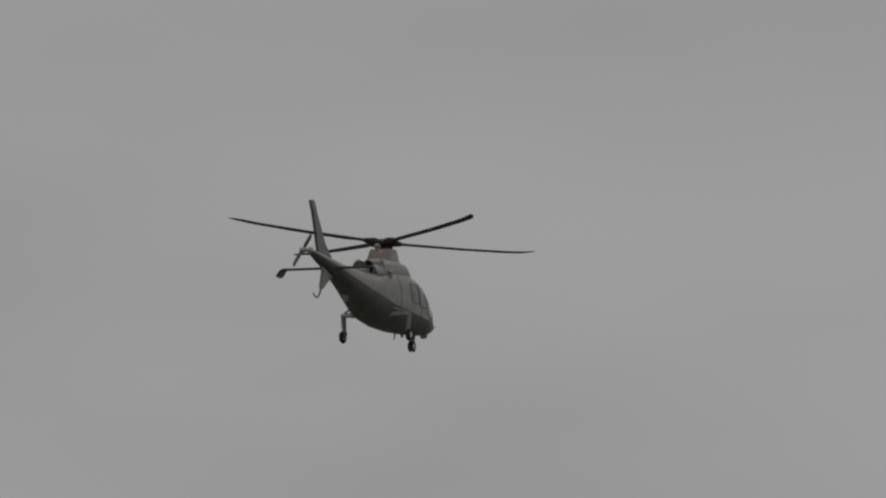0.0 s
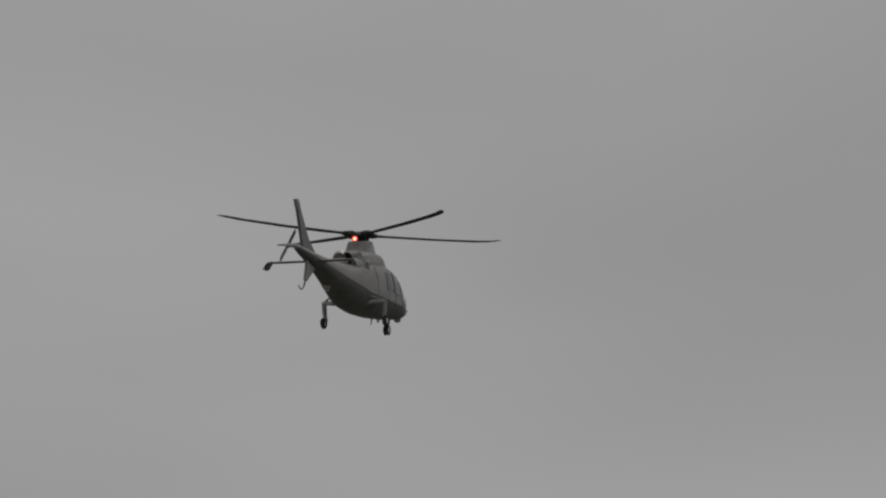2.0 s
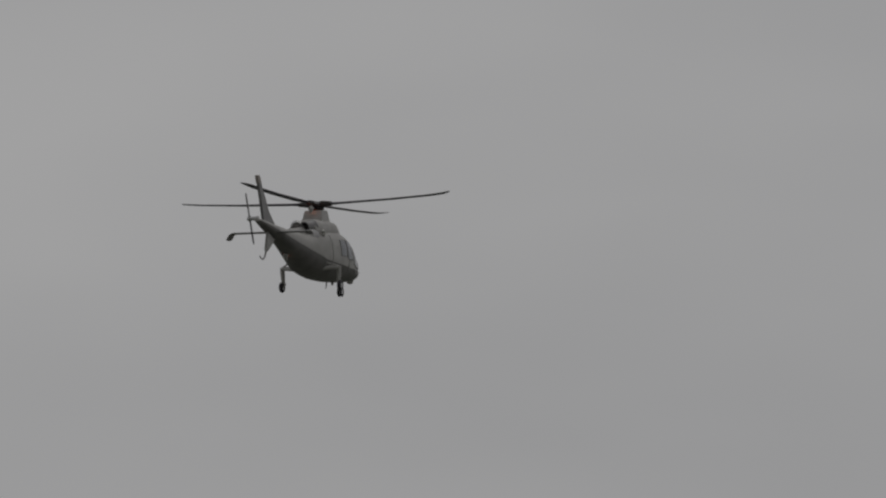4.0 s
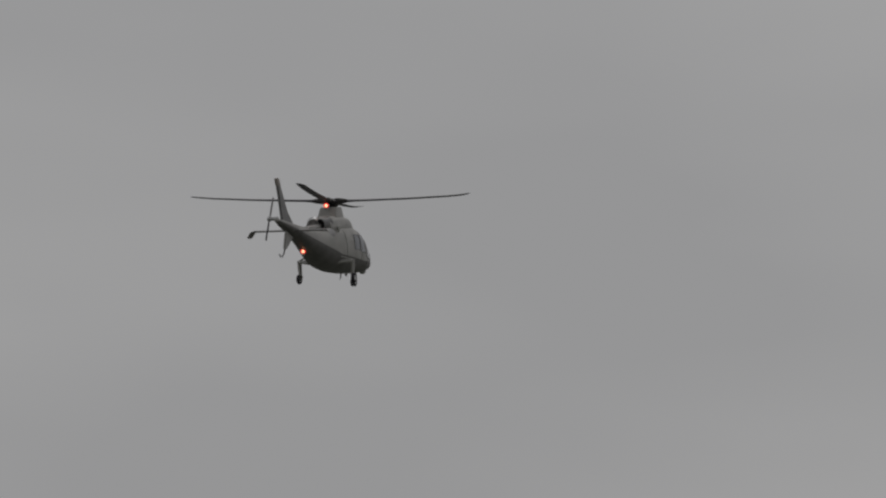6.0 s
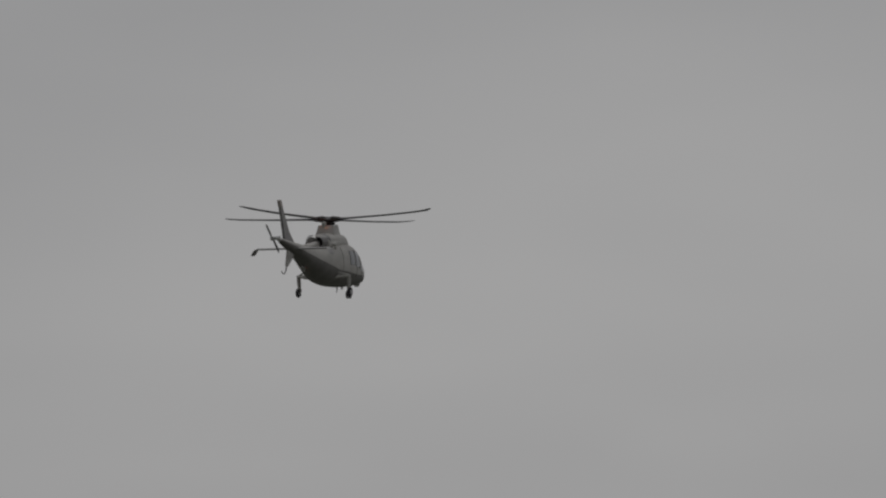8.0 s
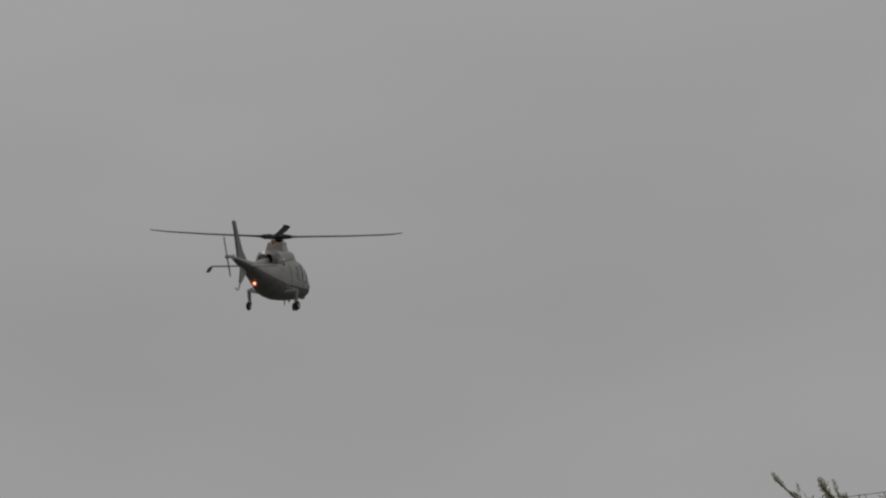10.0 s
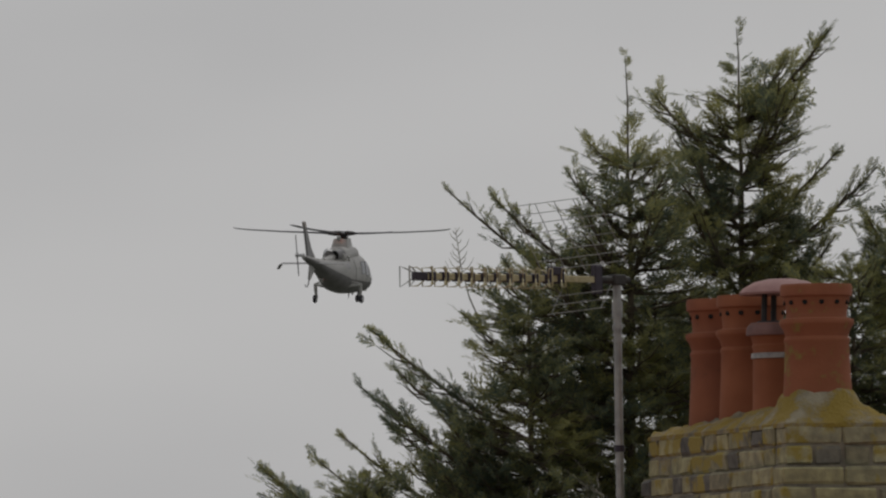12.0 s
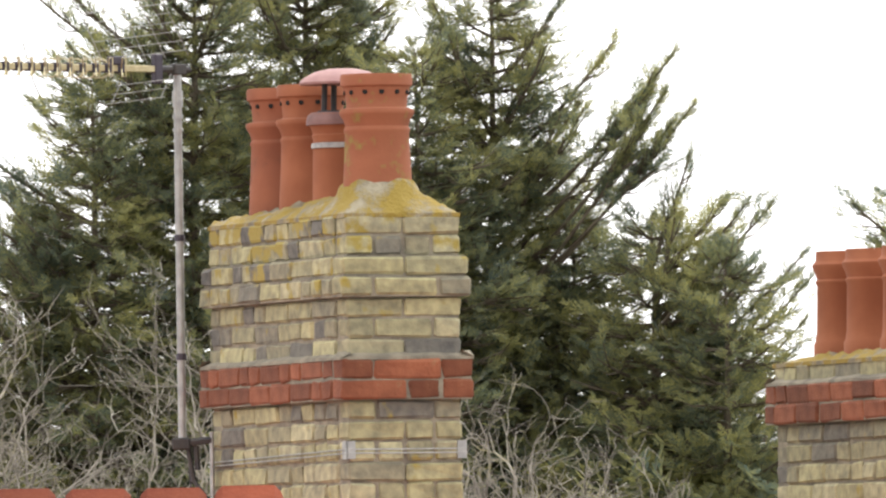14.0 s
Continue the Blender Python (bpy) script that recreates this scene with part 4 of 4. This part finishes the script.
class Crown:
    """Collects sprays and limbs of one tree."""

    def __init__(self, seed):
        self.rng = random.Random(seed)
        self.sprays, self.tubes = [], []

    def spray(self, at, way, length, lite=False):
        self.sprays.append((np.array(at), np.array(way), length, lite))

    def limb(self, p0, p1, sag, r0, start=0.25, density=1.0, size=0.2, droop=0.0):
        """A limb that leaves the trunk level and sweeps up to its tip, with branchlets and sprays on its outer part."""
        g = self.rng
        p0, p1 = np.array(p0, float), np.array(p1, float)
        L = np.linalg.norm(p1 - p0)
        ctrl = p0 + (p1 - p0) * 0.55 + np.array((0, 0, -sag * L))
        pts = []
        n_ = 7
        for i in range(n_):
            t = i / (n_ - 1)
            pts.append((1 - t) ** 2 * p0 + 2 * t * (1 - t) * ctrl + t * t * p1)
        self.tubes.append((pts, [r0 * (1 - 0.85 * i / (n_ - 1)) + 0.002 for i in range(n_)]))
        count = max(6, int(L * 29 * density))
        for i in range(count):
            t = start + (1 - start) * (i + g.random()) / count
            p = (1 - t) ** 2 * p0 + 2 * t * (1 - t) * ctrl + t * t * p1
            d = 2 * (1 - t) * (ctrl - p0) + 2 * t * (p1 - ctrl)
            d /= np.linalg.norm(d)
            side = np.cross(d, (0, 0, 1))
            side /= max(np.linalg.norm(side), 1e-6)
            spread = g.gauss(0, 0.85) * (1 - 0.72 * t)
            way = d * 0.8 + side * spread + np.array((0, 0, g.uniform(-0.35, 0.38)))
            way /= np.linalg.norm(way)
            ln = size * g.uniform(0.65, 1.4) * (1.15 - 0.45 * t)
            if t < 0.8 and g.random() < 0.65:
                # a branchlet with its own sprays
                q = p + way * ln * 1.6
                self.tubes.append(([p, (p + q) / 2 + np.array((0, 0, -0.02)), q], [0.006, 0.004, 0.002]))
                for k in range(3):
                    w2 = way + np.array((g.gauss(0, 0.45), g.gauss(0, 0.45), g.uniform(-0.1, 0.45)))
                    self.spray(p + (q - p) * (0.35 + 0.3 * k), w2 / np.linalg.norm(w2), ln)
            else:
                self.spray(p, way, ln)
        d = p1 - ctrl
        self.spray(p1 - d / np.linalg.norm(d) * 0.08, d / np.linalg.norm(d), size * 0.9)

    def mesh(self, tree):
        g = np.random.default_rng(self.rng.randrange(10 ** 6))
        vs, fs, base = [], [], 0
        for at, way, ln, lite in self.sprays:
            tv, tf = (LITE if lite else TEMPLATES)[int(g.integers(3 if lite else 5))]
            x = way
            up = np.array((0, 0, 1.0)) + g.normal(0, 0.55, 3)
            y = np.cross(up, x)
            y /= max(np.linalg.norm(y), 1e-6)
            z = np.cross(x, y)
            vs.append(at + ln * (tv @ np.array((x, y, z))))
            fs.append(tf + base)
            base += len(tv)
        ob = from_arrays("crown", np.concatenate(vs), np.concatenate(fs), M_LEAF, tree)
        tagged(ob, "dense feathery dark green sprays", kind="stuff")
        bm = bmesh.new()
        for pts, rad in self.tubes:
            tube(bm, pts, rad, 5)
        tagged(part("branching", bm, M_BARK, tree, "thin brown limbs"), kind="stuff")


def cypress(x, y, top, spread, widest, seed, limbs=(), leader=0.35, low=6.0, grow=0.62, slope=0.38, group="cypress hedge trees", label="tall dark green cypress with a feathery outline"):
    tree = empty("cypress_tree", label, "tree", group)
    c = Crown(seed)
    g = c.rng
    bm = bmesh.new()
    pts = [(x, y, -0.1), (x + 0.03, y, top * 0.35), (x - 0.02, y, top * 0.7), (x + 0.01, y, top - leader - 0.4), (x, y, top - leader), (x + 0.004, y, top - leader * 0.4), (x - 0.006, y, top)]
    tube(bm, pts, [0.17, 0.11, 0.04, 0.012, 0.007, 0.0045, 0.002], 9)
    part("trunk", bm, M_BARK, tree, "", True)
    # sparse tufts on the bare leader
    for t, n_ in ((0.0, 7), (0.08, 6), (0.19, 3), (0.33, 5), (0.40, 3), (0.55, 2), (0.74, 1), (0.88, 2), (0.97, 2)):
        for k in range(n_ if leader > 0.3 else max(2, n_ // 2)):
            a = g.uniform(0, 6.283)
            w = np.array((math.cos(a), math.sin(a), g.uniform(0.0, 0.8) + 0.8 * t))
            c.spray((x, y, top - leader * (1 - t) + g.uniform(-0.02, 0.02)), w / np.linalg.norm(w), 0.15 * (1.1 - 0.6 * t))
    # inner foliage close to the trunk
    z = top - leader
    while z > low:
        rad = min(widest, spread + grow * (top - leader - z))
        for k in range(int((9 + 40 * rad) * min(1.0, 0.35 + 0.55 * (top - leader - z)))):
            a, q = g.uniform(0, 6.283), rad * g.uniform(0.02, 0.66)
            w = np.array((math.cos(a) + g.gauss(0, 0.4), math.sin(a) + g.gauss(0, 0.4), g.uniform(-0.4, 0.6)))
            c.spray((x + q * math.cos(a), y + q * math.sin(a), z + g.uniform(-0.05, 0.05)), w / np.linalg.norm(w), 0.19)
        z -= 0.07
    # whorls
    z = top - leader
    while z > low:
        d = top - leader - z
        rad = min(widest, spread + grow * d)
        for k in range(6 if d > 0.5 else 4):
            a = g.uniform(0, 6.283)
            ln = rad * g.uniform(0.62, 1.15)
            lift = g.uniform(-0.22, 0.22) + max(0.0, 0.30 - 0.5 * d)
            tip = (x + ln * math.cos(a), y + ln * math.sin(a), z + ln * lift)
            c.limb((x, y, z - 0.12 * ln), tip, g.uniform(0.0, 0.12), 0.006 + 0.012 * ln, 0.06, 0.8, 0.12 + 0.03 * ln)
        z -= 0.085 + 0.022 * d
    for tip in limbs:
        dx = abs(tip[0] - x)
        root = min(tip[2] - 0.15 - slope * dx, top - leader - 0.15)
        bare = tip[3] if len(tip) > 3 else 0.15
        root -= g.uniform(0.0, 0.45) if bare > 0.3 else 0.0
        c.limb((x, y, root), tip[:3], 0.08, 0.014, bare, 1.0 if bare < 0.3 else 1.4, 0.12)
        for j in range(2 if bare < 0.3 else 0):
            k = g.uniform(0.5, 0.8)
            q = (x + (tip[0] - x) * k, tip[1] + g.uniform(-0.3, 0.3), root + (tip[2] - root) * k - g.uniform(0.05, 0.2))
            c.limb((x, y, root - 0.3), q, 0.10, 0.012, 0.15, 0.9, 0.12)
    # lower crown, below the roofs
    z = low
    while z > 1.2:
        for k in range(5):
            a = g.uniform(0, 6.283)
            ln = widest * g.uniform(0.7, 1.05)
            p0, p1 = np.array((x, y, z - 0.2)), np.array((x + ln * math.cos(a), y + ln * math.sin(a), z + 0.25))
            c.tubes.append(([p0, (p0 + p1) / 2 - np.array((0, 0, 0.1)), p1], [0.025, 0.015, 0.004]))
            for j in range(12):
                t = 0.25 + 0.75 * (j + g.random()) / 12
                w = np.array((math.cos(a) + g.gauss(0, 0.5), math.sin(a) + g.gauss(0, 0.5), g.uniform(-0.1, 0.5)))
                c.spray(p0 + (p1 - p0) * t, w / np.linalg.norm(w), 0.5, True)
        z -= 0.42
    c.mesh(tree)
    return tree


cypress(-0.25, 90.0, 9.80, 0.13, 1.3, 11, [(-1.24, 89.8, 9.09), (-0.98, 89.6, 9.03), (-0.58, 89.5, 9.16), (-0.04, 89.6, 9.15), (-1.02, 90.2, 8.67), (-1.16, 90.0, 8.42)], leader=0.60, grow=0.36, slope=0.6)
cypress(0.36, 90.7, 9.99, 0.16, 1.3, 12, [(0.00, 90.2, 9.17), (0.91, 90.5, 9.31), (1.11, 90.4, 9.20), (0.86, 90.4, 9.95), (0.60, 90.4, 9.78), (-0.10, 90.5, 9.61)], leader=0.42, grow=0.38, slope=0.6)
cypress(1.37, 90.3, 9.30, 0.13, 1.0, 13, [(1.75, 90.1, 8.90), (2.04, 90.0, 8.68), (1.05, 90.0, 8.9), (1.85, 90.1, 8.35), (2.35, 89.7, 8.59, 0.5), (2.46, 89.6, 8.32, 0.6), (2.34, 89.7, 8.22, 0.6), (2.24, 89.8, 8.42, 0.5), (2.20, 89.6, 8.22, 0.6), (2.30, 89.5, 8.38, 0.6)], leader=0.20, grow=0.36, slope=0.85)
cypress(2.22, 89.8, 7.72, 0.10, 0.75, 14, [(2.43, 89.6, 8.05), (2.73, 89.6, 7.77), (2.88, 89.6, 7.78), (3.06, 89.7, 7.52), (3.07, 89.6, 7.36), (2.62, 89.6, 7.80), (3.0, 89.8, 7.0), (2.8, 89.6, 7.4), (3.05, 89.7, 7.15), (2.55, 89.5, 7.5), (2.95, 89.5, 6.8)], leader=0.12, grow=0.55, slope=0.7)
cypress(-0.80, 89.6, 8.50, 0.08, 1.0, 15, [(-1.65, 89.5, 8.32), (-1.52, 89.6, 8.10), (-1.72, 89.5, 8.02), (-1.58, 89.3, 7.92), (-1.95, 89.5, 7.62), (-1.30, 89.7, 7.95), (-1.60, 89.8, 7.85), (-1.83, 89.4, 7.76), (-1.45, 89.6, 7.60), (-2.26, 89.4, 7.58), (-2.0, 89.7, 7.42), (-1.7, 89.5, 7.45), (-1.85, 89.5, 7.15), (-2.3, 89.5, 6.95), (-2.1, 89.5, 7.25), (-1.6, 89.4, 7.0), (-2.5, 89.4, 6.75)], leader=0.12, grow=0.38, slope=0.55)
cypress(-1.72, 89.2, 7.52, 0.07, 0.6, 18, [(-2.22, 89.1, 7.55), (-2.1, 89.1, 7.4), (-2.45, 89.1, 7.05), (-2.35, 89.2, 7.3)], leader=0.12, grow=0.38)
cypress(1.80, 90.3, 7.80, 0.10, 0.6, 20, [], leader=0.1, grow=0.5)
cypress(2.6, 89.4, 7.55, 0.10, 0.6, 19, [], leader=0.1, grow=0.45)
cypress(0.95, 89.8, 8.65, 0.15, 0.9, 17, [], leader=0.1, grow=0.5)
cypress(3.75, 91.0, 7.95, 0.12, 0.9, 16, [(3.35, 90.8, 7.80)], leader=0.15, low=6.2, grow=0.45)


# a small dead leader among the green sprays
dead = empty("dead_leader", "pale dead conifer leader with bare side twigs", "twig")
bm = bmesh.new()
tube(bm, [(-1.06, 89.9, 8.36), (-1.12, 89.9, 8.50), (-1.165, 89.9, 8.68), (-1.19, 89.9, 8.88)], [0.005, 0.004, 0.003, 0.0012], 5)
g_ = random.Random(31)
for k in range(16):
    z_ = 8.56 + 0.020 * k + g_.uniform(-0.01, 0.01)
    sd = 1 if k % 2 else -1
    ln = 0.095 * (1.1 - 0.05 * k) * g_.uniform(0.5, 1.3)
    x_ = -1.155 - 0.035 * (z_ - 8.5) / 0.38
    tube(bm, [(x_, 89.9, z_), (x_ + sd * ln * 0.55, 89.9 + g_.uniform(-0.04, 0.04), z_ + ln * 0.5), (x_ + sd * ln * 0.8, 89.9, z_ + ln)], [0.003, 0.0022, 0.001], 4)
part("dead_twig", bm, M_TWIG, dead)


# ---- bare bushy trees in front of the conifers ----
def bare_tree(x, y, z0, reach, seed, aims, label):
    tree = empty("bare_tree", label, "tree", "bare deciduous trees")
    g = random.Random(seed)
    bm = bmesh.new()
    tube(bm, [(x, y, -0.1), (x + 0.05, y, z0 * 0.5), (x, y, z0)], [0.14, 0.11, 0.08], 8)
    part("trunk", bm, M_BARK, tree, "", True)
    bm = bmesh.new()
    count = [0]

    def grow(p, d, ln, rad, depth):
        pts, rr_ = [p], [rad]
        for k in range(4):
            d = (d + Vector((g.gauss(0, 0.33), g.gauss(0, 0.3), g.gauss(0.06, 0.28)))).normalized()
            p = p + d * ln / 4
            pts.append(p)
            rr_.append(rad * (1 - 0.14 * (k + 1)))
        tube(bm, pts, rr_, 5 if depth < 3 else 4)
        count[0] += 1
        if depth >= 5 or count[0] > 2600:
            return
        for k in range(g.choice((2, 3, 3)) if depth < 4 else 2):
            s = pts[g.choice((2, 3, 4))]
            nd = (d + Vector((g.gauss(0, 0.65), g.gauss(0, 0.5), g.gauss(0.12, 0.5)))).normalized()
            grow(s, nd, ln * g.uniform(0.58, 0.86), max(rad * 0.57, 0.0022), depth + 1)
    for ax, az in aims:
        v = Vector((ax - x, g.uniform(-0.3, 0.3), az - z0))
        grow(Vector((x, y, z0 - 0.1)), v.normalized(), v.length * reach, g.uniform(0.018, 0.03), 0)
    tagged(part("branching", bm, M_TWIG, tree, "tangle of grey-brown lichened twigs"), kind="stuff")
    return tree


bare_tree(-1.6, 84.0, 5.2, 0.60, 21, [(-1.0, 6.6), (-0.7, 6.55), (-1.5, 6.5), (-0.5, 6.35), (-1.2, 6.9), (-2.7, 6.5), (-2.2, 6.65), (-1.8, 6.75), (-1.3, 6.8), (-0.9, 6.75), (-2.9, 6.2), (-2.0, 6.3)], "bare grey-brown tree tangled with lichened twigs")
bare_tree(-2.6, 83.6, 5.38, 0.56, 24, [(-3.3, 6.7), (-3.0, 6.9), (-2.7, 6.95), (-2.4, 6.95), (-2.15, 6.9), (-3.35, 6.3), (-2.9, 6.6), (-2.0, 6.42)], "bare grey-brown tree tangled with lichened twigs")
bare_tree(-0.5, 84.5, 5.2, 0.44, 22, [(-0.9, 6.8), (-0.5, 6.95), (-0.1, 6.9), (0.2, 6.7), (-1.2, 6.5)], "bare grey-brown tree tangled with lichened twigs")
bare_tree(1.4, 84.0, 5.2, 0.47, 23, [(1.0, 6.5), (1.3, 6.8), (1.6, 6.75), (2.0, 6.5), (2.2, 6.2), (0.9, 6.2), (1.15, 6.7), (1.45, 6.55), (1.75, 6.5), (0.85, 6.75), (1.2, 6.4)], "bare twiggy tree beside dark conifers")


# ---- what moves ----
heli, rotor, tail_rotor, lamps = build_helicopter()
FLIGHT = {0.5: (0.0, 0.06), 1.0: (-0.17, 0.07), 1.5: (-0.02, 0.06), 2.0: (-0.05, 0.0), 6.0: (0.06, 0.0), 7.0: (0.05, 0.0), 9.5: (0.14, -0.04), 10.0: (-0.02, 0.09), 10.5: (-0.10, -0.065), 11.0: (0.05, -0.31), 11.5: (-0.18, -0.10), 12.0: (0.05, -0.12), 12.5: (-0.04, 0.08)}


def heli_pose(t):
    dx, dz = FLIGHT.get(t, (0, 0))
    near = float(np.interp(t, [0, 2.5], [-4.7, 0.0]))
    x, y, z = -111.026 + 8.008 * t + dx - 0.221 * near, 502.156 + 21.502 * t + near, EYE_Z + 97.284 - 5.335 * t + dz + 0.195 * near
    yaw = float(np.interp(t, [0, 2.5, 6.5, 9.5, 11, 11.5, 12.5, 14], [7.9, 10.15, 13.5, 14.5, 14.3, 13.9, 15.8, 17]))
    pitch = float(np.interp(t, [0, 2.5, 6.5, 9.5, 11, 14], [6.7, 5.9, 6.2, 5.4, 5.9, 6.0]))
    roll = float(np.interp(t, [0, 2.5, 6.5, 9.5, 11, 12.5, 14], [2.3, 1.1, 0.8, 0.7, 1.3, 1.5, 1.5]))
    return Matrix.Translation((x, y, z)) @ pose(0, 0, 0, 0, 0, 90 - yaw) @ pose(0, 0, 0, 0, -pitch, 0) @ pose(0, 0, 0, roll, 0, 0), yaw


# angle of the blade nearest the viewer, degrees to the right of the line of sight
BLADE = [(0, 30), (0.5, -34), (1, -13.5), (1.5, 7), (2, 30), (2.5, -33), (3, 3), (3.5, 35), (6, -13), (6.5, 31), (7, -16), (9.5, -32), (10, 4), (10.5, 38), (11, -9), (11.5, 29), (12, -25), (12.5, 1), (14, -10)]
# lean of the tail rotor's upper blade towards the nose
TAIL = [(0, 58), (0.5, 35), (1, 50), (1.5, 36), (2, 57), (2.5, -8), (3, -33), (3.5, 55), (6, 33), (6.5, 53), (7, -30), (9.5, 0), (10, -25), (10.5, 45), (11, -35), (11.5, 25), (12, -12), (12.5, -60), (14, 0)]
# times at which each lamp faces back to the viewer
LIT = [{0.5: 0, 2.0: 1, 3.0: 1, 6.0: 1, 7.0: 1, 9.5: 1, 10.5: 1, 11.5: 1, 12.5: 1}, {0.5: 1, 3.0: 1, 6.0: 1, 7.0: 1, 10.0: 1, 11.5: 1, 12.5: 1}, {1.0: 1, 2.5: 1}, {11.5: 1}]


def unwound(knots, period, rate):
    """Angles that agree with the knots modulo period while turning at about rate degrees a second."""
    out = [knots[0]]
    for t, a in knots[1:]:
        want = out[-1][1] + rate * (t - out[-1][0])
        out.append((t, a + period * round((want - a) / period)))
    return out


def motions():
    walk(heli, [(k / 2, heli_pose(k / 2)[0]) for k in range(29)])
    ts = [k / 30 for k in range(421)]
    main = unwound([(t, a - 88.5 - (90 - heli_pose(t)[1]) - math.degrees(math.atan2(-111.026 + 8.008 * t, 502.156 + 21.502 * t))) for t, a in BLADE], 90, 2220)
    spin = unwound(TAIL, 180, 1980)
    xs, ys = zip(*main)
    walk(rotor, [(t, pose(-0.1, 0.07, 0, 0.6, 5.3, 0) @ pose(0, 0, 0, 0, 0, float(np.interp(t, xs, ys)))) for t in ts])
    xs2, ys2 = zip(*spin)
    walk(tail_rotor, [(t, Matrix.Translation((-6.5, 0.36, -0.56)) @ Matrix.Rotation(radians(float(np.interp(t, xs2, ys2))), 4, "Y")) for t in ts])
    for lamp, lit in zip(lamps, LIT):
        knots = [(k / 2, 200.0 if lit.get(k / 2) else 20.0) for k in range(29)]
        xs3, ys3 = zip(*unwound(knots, 360, 500))
        at = lamp.location.copy()
        walk(lamp, [(k / 10, Matrix.Translation(at) @ Matrix.Rotation(radians(float(np.interp(k / 10, xs3, ys3))), 4, "Z")) for k in range(141)])


motions()
